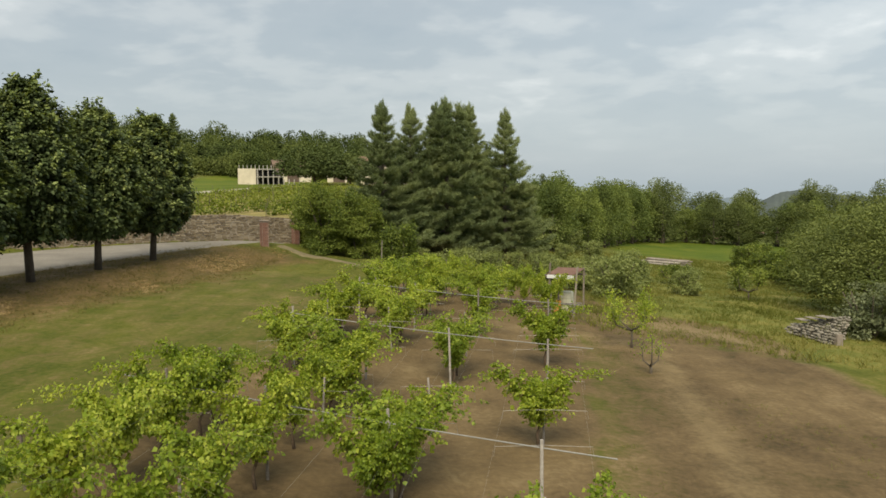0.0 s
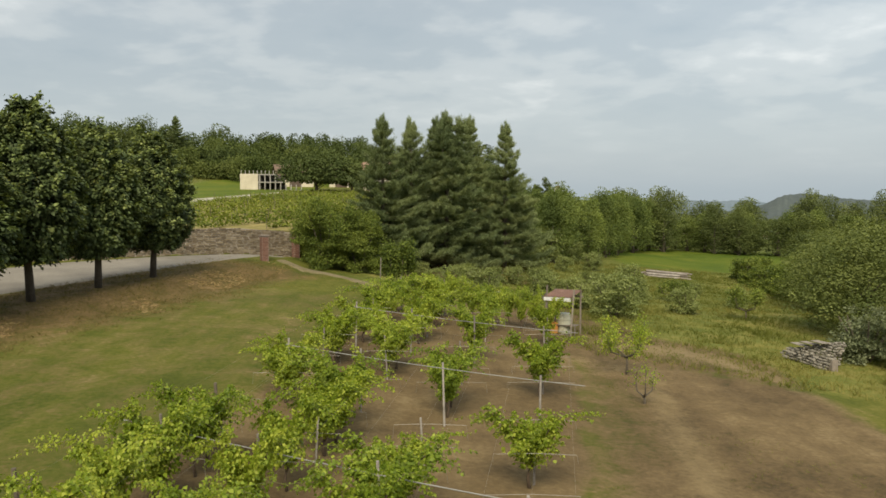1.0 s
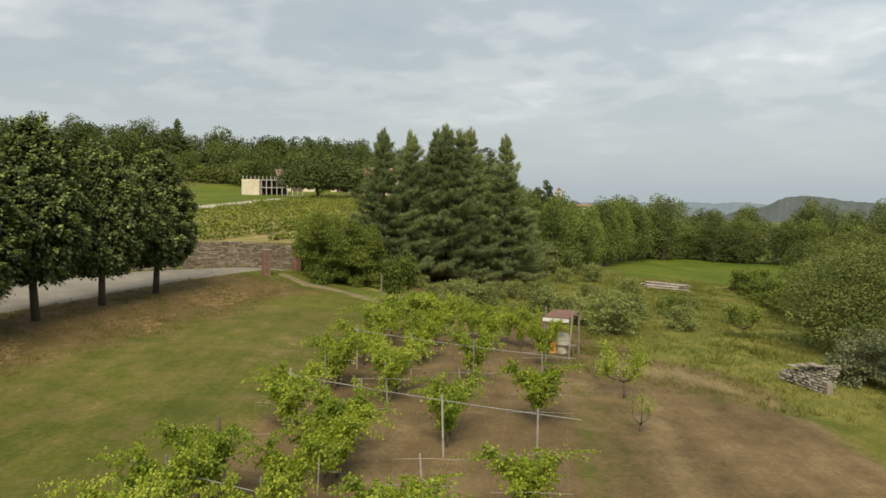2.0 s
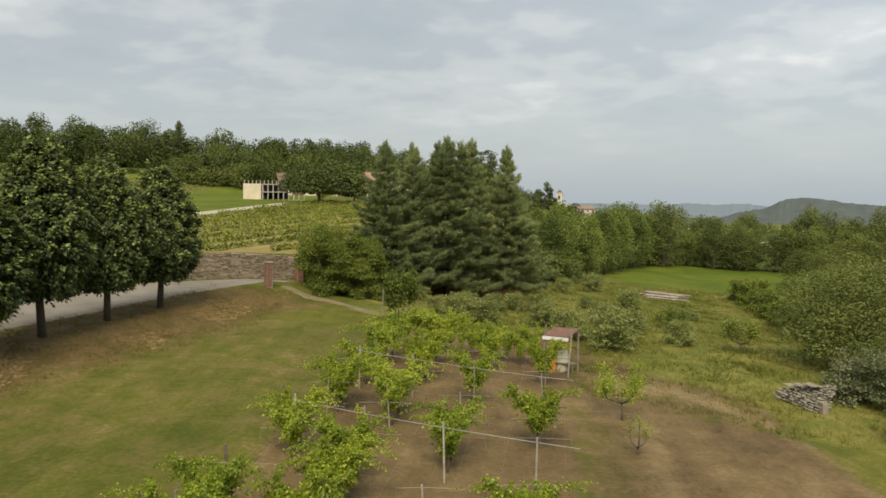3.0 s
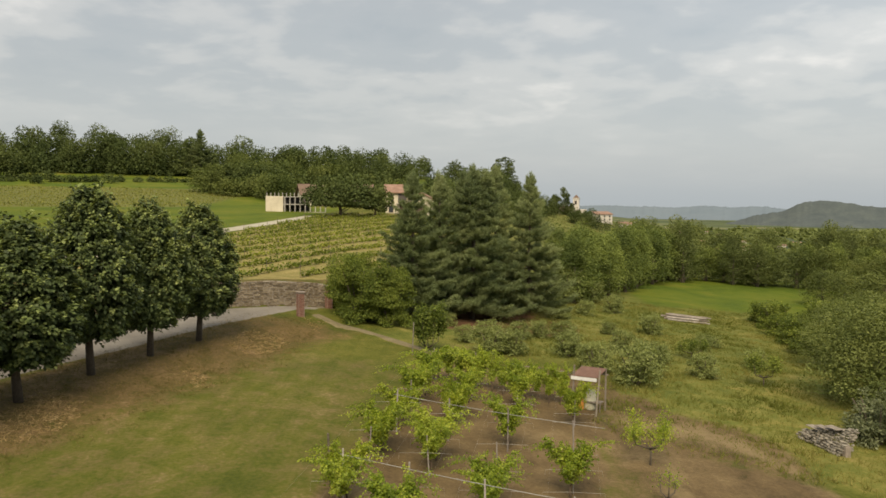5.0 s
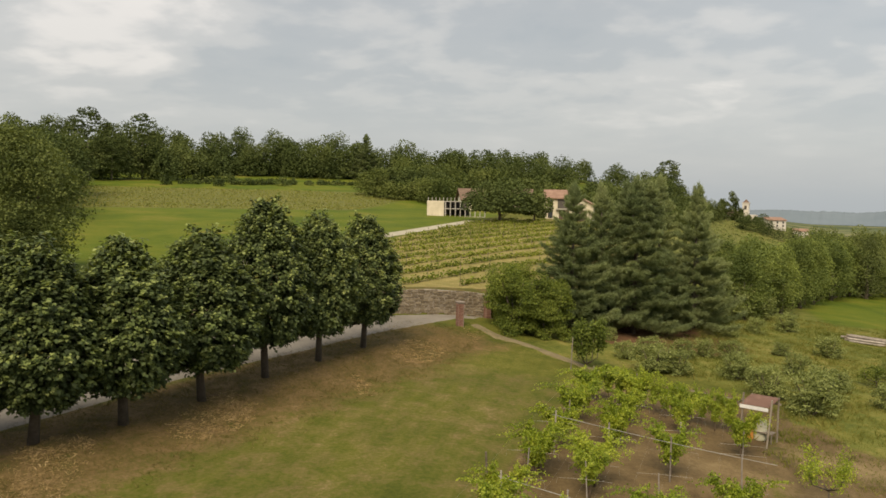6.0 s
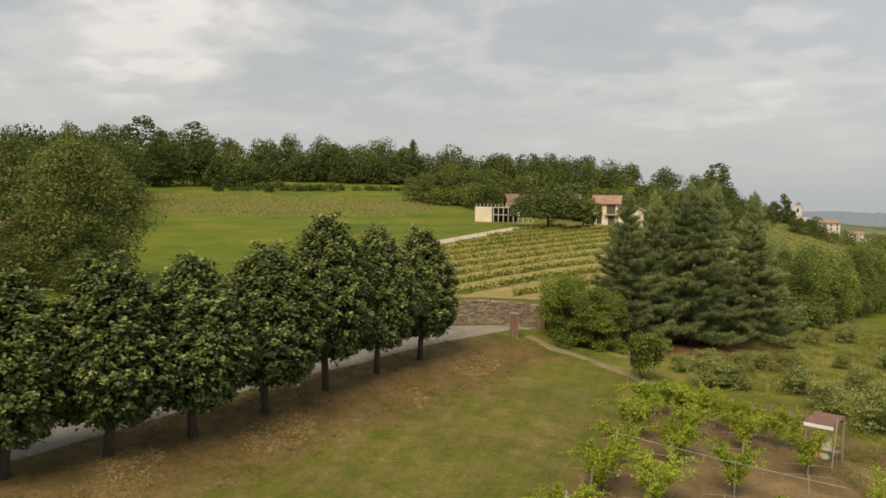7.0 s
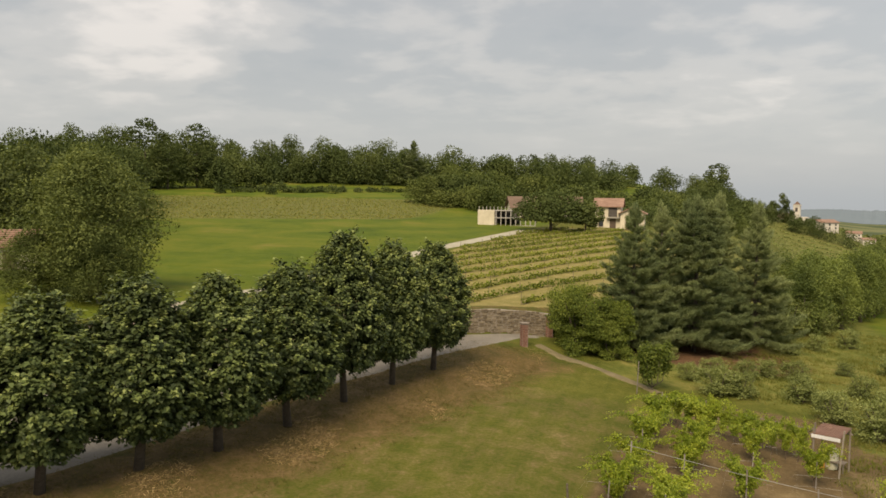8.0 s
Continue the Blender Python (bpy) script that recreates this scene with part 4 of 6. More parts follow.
M_TRACK = rough_surface("trodden earth", [(0.3, (0.095, 0.080, 0.036)), (0.5, (0.150, 0.122, 0.062)), (0.7, (0.210, 0.172, 0.098))], 0.9, 8.0, 0.95, 0.4, world_space=True)
track_mid = [(-10.9, 52.6), (-9.0, 51.6), (-7.1, 50.5), (-5.0, 49.0), (-3.5, 47.6), (-2.4, 46.4)]
tagged(strip("path", [(x - 0.15, y - 0.26) for x, y in track_mid], [(x + 0.13, y + 0.22) for x, y in track_mid], 0.06, M_TRACK, 4, 0.5), "narrow trodden earth path to the vineyard", "path", kind="structure")


def build_wall():
    rng = np.random.default_rng(5)
    core = thing("wall_road", "old fieldstone retaining wall along the road", "wall", kind="structure")
    a, b = Vector((*WALL_A, 0)), Vector((*WALL_B, 0))
    way = (b - a).normalized()
    face = Vector((way.y, -way.x, 0))
    if face.y > 0:
        face = -face
    length = (b - a).length
    bm = bmesh.new()
    n = int(length / 1.0)
    tops = []
    for i in range(n + 1):
        p = a + way * (length * i / n)
        z0 = gz(p.x + face.x * 0.5, p.y + face.y * 0.5)
        top = z0 + 1.85 + 0.025 * math.sin(i * 1.7) + 0.02 * math.sin(i * 0.6)
        tops.append((p, z0, top))
    rows = []
    for p, z0, top in tops:
        f, k = p + face * 0.12, p - face * 0.22
        rows.append([bm.verts.new((f.x, f.y, z0 - 0.5)), bm.verts.new((f.x, f.y, top - 0.06)), bm.verts.new((k.x, k.y, top - 0.06)), bm.verts.new((k.x, k.y, z0 - 0.5))])
    for r0, r1 in zip(rows, rows[1:]):
        for k in range(4):
            bm.faces.new((r0[k], r1[k], r1[(k + 1) % 4], r0[(k + 1) % 4]))
    bm.faces.new(rows[0]), bm.faces.new(list(reversed(rows[-1])))
    bmesh.ops.recalc_face_normals(bm, faces=bm.faces)
    part("mortar", bm, M_MORTAR, core)
    # courses of uneven stones, proud of the mortar
    vs, fs = [], []
    for i, (p, z0, top) in enumerate(tops[:-1]):
        z = z0 + 0.02
        while z < top - 0.05:
            h = min(rng.uniform(0.07, 0.15), top - z)
            s = rng.uniform(-0.15, 0.0)
            while s < 1.0:
                ln = rng.uniform(0.2, 0.55)
                c = p + way * (s + ln / 2) + face * (0.12 + rng.uniform(0.01, 0.07))
                hx, hz = ln / 2 - 0.018, h / 2 - 0.015
                base = len(vs)
                for dy in (0, 1):
                    k = 1.0 if dy == 0 else 0.8
                    for sx, sz in ((-1, -1), (1, -1), (1, 1), (-1, 1)):
                        q = c + way * (sx * hx * k + rng.uniform(-0.02, 0.02)) - face * (0.1 if dy == 0 else -0.02)
                        vs.append((q.x, q.y, z + h / 2 + sz * hz * k + rng.uniform(-0.015, 0.015)))
                fs += [tuple(base + j for j in f) for f in ((4, 5, 6, 7), (0, 1, 5, 4), (1, 2, 6, 5), (2, 3, 7, 6), (3, 0, 4, 7))]
                s += ln
            z += h
    st = mesh_object("stone", vs, fs, M_STONES, core)
    tagged(st, kind="stuff")


def stones_material():
    m, n, l, p = material("wall stones")
    geo = n.new("ShaderNodeNewGeometry")
    grain = noise_node(n, l, 9.0, 5, 0.65, geo.outputs["Position"])
    stain = noise_node(n, l, 0.45, 4, 0.6, geo.outputs["Position"])
    f = calc(n, l, "ADD", calc(n, l, "MULTIPLY", geo.outputs["Random Per Island"], 0.5), calc(n, l, "ADD", calc(n, l, "MULTIPLY", grain.outputs[0], 0.22), calc(n, l, "MULTIPLY", stain.outputs[0], 0.28)))
    r = ramp_node(n, [(0.2, (0.088, 0.066, 0.042)), (0.45, (0.155, 0.122, 0.080)), (0.62, (0.212, 0.172, 0.116)), (0.85, (0.30, 0.26, 0.19))])
    l.new(f, r.inputs[0]), l.new(r.outputs[0], p.inputs["Base Color"])
    p.inputs["Roughness"].default_value = 0.93
    b = n.new("ShaderNodeBump")
    b.inputs["Strength"].default_value, b.inputs["Distance"].default_value = 0.6, 0.03
    l.new(grain.outputs[0], b.inputs["Height"]), l.new(b.outputs[0], p.inputs["Normal"])
    return m


M_STONES = stones_material()
build_wall()


def gate_pillar(x, y, turn, height):
    """A square brick pillar with a stone cap, each brick its own piece."""
    ob = thing("gate_pillar", "square red brick gate pillar with flat stone cap", "pillar", "gate pillars", m=Matrix.Translation((x, y, gz(x, y) - 0.02)) @ pose(0, 0, 0, 0, 0, turn))
    bm = box(bmesh.new(), (-0.20, -0.20, -0.3), (0.20, 0.20, height))
    part("core", bm, M_MORTAR, ob)
    bm = box(bmesh.new(), (-0.27, -0.27, height), (0.27, 0.27, height + 0.09), bevel=0.02)
    part("cap", bm, M_STONE, ob, "weathered stone cap")
    meshes = []
    for lx in (0.235, 0.115):
        b = box(bmesh.new(), (-lx / 2, -0.0575, -0.029), (lx / 2, 0.0575, 0.029), bevel=0.004)
        me = bpy.data.meshes.new("brick")
        b.to_mesh(me)
        b.free()
        me.materials.append(M_BRICK)
        meshes.append(me)
    courses = int(height / 0.07)
    for c in range(courses):
        for s in range(4):
            t = pose(0, 0, 0, 0, 0, 90 * s + (0 if c % 2 else 0))
            for k, off in ((0, -0.10), (1, 0.09)) if c % 2 else ((1, -0.16), (0, 0.03)):
                br = place_mesh("brick", meshes[k], M_BRICK, ob)
                br.matrix_basis = t @ pose(off + 0.02, -0.165, 0.04 + c * 0.07)
    return ob


gate_pillar(-11.75, 51.4, 35, 1.6)
gate_pillar(-10.8, 57.0, 35, 1.75)


# ---- the near vineyard ----
def vine_post(x, y, height, r=0.035, lean=(0, 0), label="grey weathered vineyard post", mat=None):
    ob = thing("vine_post", label, "post", "vineyard posts", m=Matrix.Translation((x, y, gz(x, y))) @ pose(0, 0, 0, *lean))
    bm = bmesh.new()
    tube(bm, [(0, 0, -0.3), (0, 0, height * 0.5), (0, 0, height)], [r, r * 0.98, r * 0.94], 8)
    part("post", bm, mat or M_POST, ob)
    return ob


def span(name, label, a, b, r, mat, group, sag=0.0, sides=6):
    """A wire or bar from a to b, hanging a little."""
    n = 12 if sag else 3
    pts = []
    for i in range(n + 1):
        t = i / n
        p = Vector(a).lerp(Vector(b), t)
        p.z -= sag * 4 * t * (1 - t)
        pts.append(p)
    bm = tube(bmesh.new(), pts, [r] * len(pts), sides)
    ob = part(name, bm, mat, None)
    return tagged(ob, label, name.replace("_", " "), group)


POST_Y = ((8.2, 5.0), (14.9, 12.3), (22.7, 20.5), (30.6, 28.7), (40.0, 37.4))   # left end and right end of each cross bar
rng = np.random.default_rng(19)
heads = {}
for i, (y_left, y_right) in enumerate(POST_Y):
    for row in range(4):
        yy = y_left + (y_right - y_left) * (VINE_ROWS[row] - VINE_ROWS[0]) / (VINE_ROWS[3] - VINE_ROWS[0])
        x = vine_x(row, yy)
        h = rng.uniform(1.70, 1.82)
        vine_post(x, yy, h, 0.031, (rng.uniform(-1.5, 1.5), rng.uniform(-2.0, 2.0)))
        heads[row, i] = (x, yy, gz(x, yy) + h)
    a, b = heads[0, i], heads[3, i]
    slope = (b[1] - a[1]) / (b[0] - a[0])
    span("trellis_bar", "long zinc pipe laid across the vine rows", (a[0] - (0.95 if i == 1 else 0.1), a[1] - (0.95 if i == 1 else 0.1) * slope, a[2] - 0.2), (b[0] + 1.15, b[1] + 1.15 * slope, b[2] - 0.2), 0.013, M_PIPE, "trellis bars", 0.06)
for x, y, h in ((-7.25, 13.0, 1.25), (-6.75, 12.6, 1.25), (-5.5, 26.4, 1.0), (-5.7, 19.8, 1.1)):
    vine_post(x, y, h, 0.045, (2, -3), "dark old wooden stake at the plot's edge", M_BARK)
# short stakes between the big posts, and low cross wires on their own pegs
for row in range(4):
    for i in range(len(POST_Y) - 1):
        y = (POST_Y[i][0] + POST_Y[i + 1][1]) / 2 + rng.uniform(-0.6, 0.6)
        x = vine_x(row, y) + rng.uniform(-0.08, 0.08)
        vine_post(x, y, rng.uniform(1.15, 1.5), 0.026, (rng.uniform(-4, 4), rng.uniform(-4, 4)), "thin weathered wooden vine stake")
for row in range(4):
    for off, dz in ((-0.8, -0.22), (0.8, -0.22), (0.0, -0.7)):
        for i in range(len(POST_Y) - 1):
            a, b = heads[row, i], heads[row, i + 1]
            span("trellis_wire", "thin dull trellis wire along the vine row", (a[0] + off, a[1], a[2] + dz), (b[0] + off, b[1], b[2] + dz), 0.0012, M_WIRE, "trellis wires", 0.05, 4)


def wire_arm(x, y, z, reach, drop):
    """A pale wire arm across a row, ending in a bent hook."""
    bm = tube(bmesh.new(), [(x - reach, y, z - drop), (x - reach + 0.03, y, z), (x, y, z + 0.02), (x + reach - 0.03, y - 0.05, z), (x + reach, y - 0.05, z - drop)], [0.0042] * 5, 5)
    tagged(part("wire_arm", bm, M_WIRE, None), "bent pale wire arm across the vine row", "wire arm", "wire arms")


for i in range(len(POST_Y) - 1):
    for t in (0.25, 0.52, 0.78):
        for row in range(4):
            y = POST_Y[i][1] + (POST_Y[i + 1][1] - POST_Y[i][1]) * t + rng.uniform(-0.3, 0.3)
            x = vine_x(row, y)
            wire_arm(x, y, gz(x, y) + rng.uniform(0.75, 1.15), rng.uniform(0.9, 1.05), rng.uniform(0.12, 0.4))


def vine(seed, leaves, reach=1.0, lush=1.0, bushy=0.2):
    """A vine trained to a Y across its row: gnarled stem, two rising leafy arms, loose shoots at their ends."""
    rng = np.random.default_rng(seed)
    ob = thing("grape_vine", "bright green grape vine trained to a wide leafy fork", "vine", "grape vines")
    bm = bmesh.new()
    tube(bm, [(0, 0, -0.1), (0.05, 0.03, 0.3), (-0.03, 0.0, 0.5), (0.02, 0.02, 0.80)], [0.045, 0.035, 0.032, 0.026], 7)
    arm = np.array([(0.02, 0.02, 0.76), (0.30, 0.04, 1.10), (0.62, 0.02, 1.42), (0.92, 0.0, 1.64)])
    for s in (-1, 1):
        tube(bm, arm * np.array([s * reach, 1, 1]), [0.022, 0.018, 0.012, 0.006], 6)
    part("stem", bm, M_VINEWOOD, ob, "gnarled brown stem", smooth=True)
    canes = bmesh.new()
    pos, tip, nrm, size = [], [], [], []
    n = 54
    for c in range(n):
        s = -1 if c % 2 else 1
        u = rng.uniform(0.12, 1.0) ** 0.8
        long = c < 7
        q = np.interp(u if not long else 0.95, np.linspace(0, 1, 4), arm[:, 0])
        root = np.array([s * reach * q, rng.normal(0, 0.05), np.interp(q, arm[:, 0], arm[:, 2])])
        if long:
            d = np.array([s * rng.uniform(0.35, 0.95), rng.normal(0, 0.35), rng.uniform(-0.25, 0.35)])
        elif rng.random() < bushy:
            root = np.array([rng.normal(0, 0.12), rng.normal(0, 0.12), rng.uniform(0.65, 1.1)])
            d = np.array([s * rng.uniform(0.0, 0.55), rng.normal(0, 0.36), rng.uniform(0.15, 0.95)])
        else:
            d = np.array([s * rng.uniform(-0.40, 0.48), rng.normal(0, 0.34), rng.uniform(-0.16, 0.58)])
        k = np.linspace(0, 1, 5)
        pts = root + d * k[:, None] + np.array([0, 0, -0.16]) * (k ** 2.2)[:, None] + rng.normal(0, 0.02, (5, 3))
        tube(canes, pts, np.linspace(0.007, 0.0025, 5), 4)
        m = int(leaves / n * (0.55 if long else 1.1))
        q = rng.uniform(0, 1.05, m)
        base = np.stack([np.interp(q, k, pts[:, j]) for j in range(3)], 1)
        out = rng.normal(0, 1, (m, 3)) * np.array([1, 1, 0.7])
        pos.append(base + unit(out) * rng.uniform(0.01, 0.17, (m, 1)) * lush * (1.2 - 0.85 * q[:, None]))
        tip.append(out * 0.8 + np.array([s * 0.3, 0, -0.7]) + rng.normal(0, 0.3, (m, 3)))
        nrm.append(np.array([s * 0.2, -0.25, 1.0]) + rng.normal(0, 0.45, (m, 3)))
        size.append(rng.uniform(0.042, 0.086, m) * (1.15 - 0.45 * q))
    m = leaves // 9
    q = rng.random(m)
    pos.append(np.stack([rng.normal(0, 0.12 + 0.16 * q), rng.normal(0, 0.10 + 0.08 * q), 0.50 + 0.95 * q], 1))
    tip.append(rng.normal(0, 1, (m, 3)) + np.array([0, 0, -0.6])), nrm.append(rng.normal(0, 0.7, (m, 3)) + np.array([0, -0.3, 0.7])), size.append(rng.uniform(0.06, 0.11, m))
    tagged(part("cane", canes, M_CANE, ob), kind="stuff")
    me = leaf_mesh("leaf", np.concatenate(pos), np.concatenate(tip), np.concatenate(nrm), np.concatenate(size), VINE_LEAF)
    tagged(place_mesh("leaf", me, M_VINE, ob), kind="stuff")
    return ob


kinds = [vine(51, 4900, 0.76, 1.15, 0.5), vine(52, 4600, 0.60, 1.1, 0.58), vine(53, 5100, 0.68, 1.25, 0.54)]
spots = {0: [], 1: [], 2: []}
rng = np.random.default_rng(61)
VINES = {
    0: (6.5, 9.0, 11.2, 13.0, 14.5, 16.2, 17.0, 22.2, 23.2, 27.2, 28.5, 31.4, 34.9, 36.6, 39.1),
    1: (6.8, 9.4, 11.6, 13.6, 15.9, 18.2, 19.2, 20.5, 26.3, 27.6, 32.1, 33.2, 36.1, 38.6),
    2: (6.6, 12.7, 13.7, 14.9, 22.2, 23.3, 29.8, 35.8),
    3: (9.6, 17.2, 25.1, 33.8),
}
for row, ys in VINES.items():
    for y in ys:
        x = vine_x(row, y) + rng.uniform(-0.15, 0.15)
        spots[0 if row == 3 and y < 20 else int(rng.integers(3))].append((x, y, rng.uniform(0.95, 1.15) * (1.18 if row == 3 and 20 < y < 30 else 1.0), rng.uniform(0.9, 1.15) * (1.18 if row == 3 and 20 < y < 30 else 1.0), rng.uniform(-16, 16) + 180 * int(rng.integers(2))))
# the far end is roofed over like a pergola
for k in range(12):
    y = 39.9 - 0.24 * k + rng.uniform(-0.3, 0.3)
    spots[k % 3].append((-2.0 + k * 0.56, y, rng.uniform(0.95, 1.08), rng.uniform(0.5, 0.68), rng.uniform(-25, 25)))
for k in range(3):
    grow(kinds[k], spots[k], 1.02, 1.0)


# ---- the hillside vineyard: rows parallel to the wall ----
def hill_rows():
    rng = np.random.default_rng(71)
    way, off = np.array([0.36, 0.933]), np.array([-0.933, 0.36])
    run = np.arange(20.0, 150.0, 0.5)
    for r in range(16):
        o = off * (24.0 + 3.5 * r)
        x, y = o[0] + way[0] * run, o[1] + way[1] * run
        w = beyond_wall(x, y)
        # between the wall, the path and the edge under the pines
        inside = run[(w > 3.6) & (w < 77) & (x > -34.2 + 0.118 * w) & (x < -2.0 + 0.03 * w)]
        if len(inside) < 10:
            continue
        s0, s1 = inside[0], inside[-1]
        n = int((s1 - s0) * 56)
        s = rng.uniform(s0, s1, n)
        gap = np.sin(s * 1.9 + r * 2.1) + np.sin(s * 0.7 + r) * 0.6 + rng.normal(0, 0.5, n) > -1.6
        s = s[gap]
        n = len(s)
        x, y = o[0] + way[0] * s + rng.normal(0, 0.13, n), o[1] + way[1] * s + rng.normal(0, 0.13, n)
        h = 0.05 + (0.32 + 0.30 * np.sin(s * 5.2 + r) ** 4) * rng.random(n) ** 0.9
        pos = np.stack([x, y, ground(x, y) + h], 1)
        me = leaf_mesh("foliage", pos, rng.normal(0, 1, (n, 3)) + np.array([0, 0, -0.2]), rng.normal(0, 0.6, (n, 3)) + np.array([0, -0.3, 0.8]), rng.uniform(0.10, 0.21, n), LOBED)
        row = thing("vineyard_row", "low green row of young vines on the hillside", "vine row", "hillside vine rows")
        tagged(place_mesh("foliage", me, M_HILLVINE, row), kind="stuff")
        bm = bmesh.new()
        for k in range(int((s1 - s0) / 5) + 1):
            px, py = o[0] + way[0] * (s0 + 5 * k), o[1] + way[1] * (s0 + 5 * k)
            tube(bm, [(px, py, gz(px, py) - 0.2), (px, py, gz(px, py) + 1.05)], [0.024, 0.02], 5)
        tagged(part("stake", bm, M_OLDSTAKE, row), kind="stuff")


M_OLDSTAKE = rough_surface("old stake", [(0.3, (0.075, 0.062, 0.045)), (0.7, (0.16, 0.135, 0.10))], 3.0, 25.0, 0.95, 0.4)
M_HILLVINE = leaf_material("hillside vine leaves", (0.088, 0.120, 0.020), (0.160, 0.198, 0.032), (0.262, 0.285, 0.052), 0.35, 0.5, 0.15)
hill_rows()


# ---- orchard and garden plants ----
fruit = shrub("orchard_bush", "rounded grey-green orchard bush in long grass", "shrub", 81, 2.2, 2.8, M_ORCHARD, 4000, 0.105, "orchard bushes")
grow(fruit, [(1.1, 48.5, 0.91, 1.16, 0), (2.5, 48.8, 0.81, 0.86, 60), (9.1, 43.0, 1.21, 1.25, 120), (7.3, 45.5, 0.93, 1.02, 10), (10.2, 45.9, 1.07, 1.11, 200),
             (14.0, 46.6, 0.78, 0.88, 33), (18.8, 51.6, 0.70, 0.74, 90), (6.7, 56.8, 0.72, 0.86, 15), (14.5, 63.7, 0.87, 0.96, 70), (13.6, 76.0, 0.90, 0.99, 140),
             (9.0, 79.1, 1.72, 1.92, 0), (5.5, 75.8, 1.21, 1.31, 80), (12.1, 82.3, 1.21, 1.41, 160), (3.3, 55.0, 0.67, 0.77, 45), (-0.6, 52.0, 0.59, 0.69, 20), (16.7, 57.1, 0.57, 0.66, 190), (10.3, 53.9, 0.76, 0.85, 230), (18.2, 59.7, 0.47, 0.76, 300),
             (1.1, 53.6, 0.73, 0.83, 12), (4.8, 56.6, 0.67, 0.72, 77), (6.1, 49.9, 0.85, 0.94, 133), (10.3, 72.0, 0.70, 0.80, 222), (10.7, 61.4, 0.53, 0.68, 310), (7.5, 48.2, 0.66, 0.84, 35), (3.1, 67.6, 0.80, 0.80, 95), (7.1, 71.8, 0.85, 0.90, 188), (-1.9, 58.7, 0.51, 0.56, 260), (7.7, 68.1, 0.69, 0.79, 5), (12.0, 50.1, 0.65, 0.75, 66)])
green = shrub("garden_bush", "dense bright green bush at the meadow's edge", "shrub", 82, 3.0, 4.0, M_HEDGE, 6000, 0.145, "meadow edge bushes")
grow(green, [(28.7, 78.4, 0.82, 0.85, 0), (28.4, 74.2, 1.0, 1.0, 70), (27.6, 69.3, 0.85, 1.0, 140), (32.3, 72.6, 1.2, 1.3, 200), (26.8, 64.6, 0.9, 1.0, 20), (25.8, 60.2, 0.8, 0.95, 250)])
pale = shrub("silver_bush", "silvery grey-green bush with upright twigs", "shrub", 83, 2.8, 3.9, M_SILVER, 7000, 0.12, "silvery bushes", 7)
grow(pale, [(19.0, 35.6, 1.0, 1.1, 0), (20.8, 32.5, 1.1, 1.15, 120), (22.6, 37.0, 1.1, 1.1, 220), (18.4, 28.9, 0.85, 0.85, 60)])


def young_tree(name, label, seed, height, width, mat, leaves, leaf, forks, bare):
    """A small open-vase fruit tree: short bole, few forked limbs, thin crown."""
    rng = np.random.default_rng(seed)
    ob = thing(name, label, "tree")
    bm = bmesh.new()
    tube(bm, [(0, 0, -0.15), (0.02, 0, height * bare * 0.6), (0, 0.02, height * bare)], [0.055, 0.045, 0.042], 7)
    pos = []
    for i in range(forks):
        a = i * math.tau / forks + 0.4
        q = width * 0.42 * rng.uniform(0.8, 1.1)
        mid = (q * 0.75 * math.cos(a), q * 0.75 * math.sin(a), height * (bare + 0.12))
        end = (q * math.cos(a), q * math.sin(a), height * rng.uniform(0.72, 0.9))
        tube(bm, [(0, 0.02, height * bare), mid, end], [0.038, 0.028, 0.008], 6)
        for _ in range(6):
            t = rng.uniform(0.05, 1.0)
            p = np.array(mid) + (np.array(end) - np.array(mid)) * t
            e = p + rng.normal(0, 1, 3) * np.array([0.3, 0.3, 0.12]) * width * 0.42 + np.array([0, 0, 0.12 * height])
            tube(bm, [p, e], [0.012, 0.003], 4)
            k = leaves // (forks * 6)
            pos.append(p + (e - p) * rng.random((k, 1)) ** 0.7 + rng.normal(0, 0.16, (k, 3)))
    part("trunk", bm, M_BARK, ob, smooth=True)
    pos = np.concatenate(pos)
    n = len(pos)
    me = leaf_mesh("crown", pos, rng.normal(0, 1, (n, 3)) - np.array([0, 0, 0.8]), rng.normal(0, 0.6, (n, 3)) + np.array([0, -0.2, 0.8]), leaf * rng.uniform(0.6, 1.3, n), DIAMOND)
    place_mesh("crown", me, mat, ob)
    return ob


grow(young_tree("peach_tree", "small vase-shaped peach tree on bare soil", 91, 2.35, 2.3, M_VINE, 1900, 0.085, 4, 0.3), [(6.9, 29.4, 0.94, 0.94, 0)])
grow(young_tree("peach_sapling", "thin sparse sapling on bare soil", 92, 1.5, 1.0, M_VINE, 240, 0.075, 3, 0.18), [(6.6, 25.3, 0.95, 0.95, 0)])
grow(young_tree("fruit_tree", "slim bright green fruit tree beside a stake", 93, 3.3, 1.9, M_HEDGE, 5200, 0.13, 5, 0.07), [(-2.9, 46.9, 0.99, 0.99, 0)])
grow(young_tree("fruit_tree", "low bright green fruit tree in long grass", 94, 2.0, 2.4, M_HEDGE, 1800, 0.12, 4, 0.3), [(17.2, 45.7, 0.91, 0.91, 0), (15.0, 53.3, 0.66, 0.84, 60)])
vine_post(-3.75, 45.2, 2.0, 0.03, (1, 2), "tall grey stake beside the fruit tree")

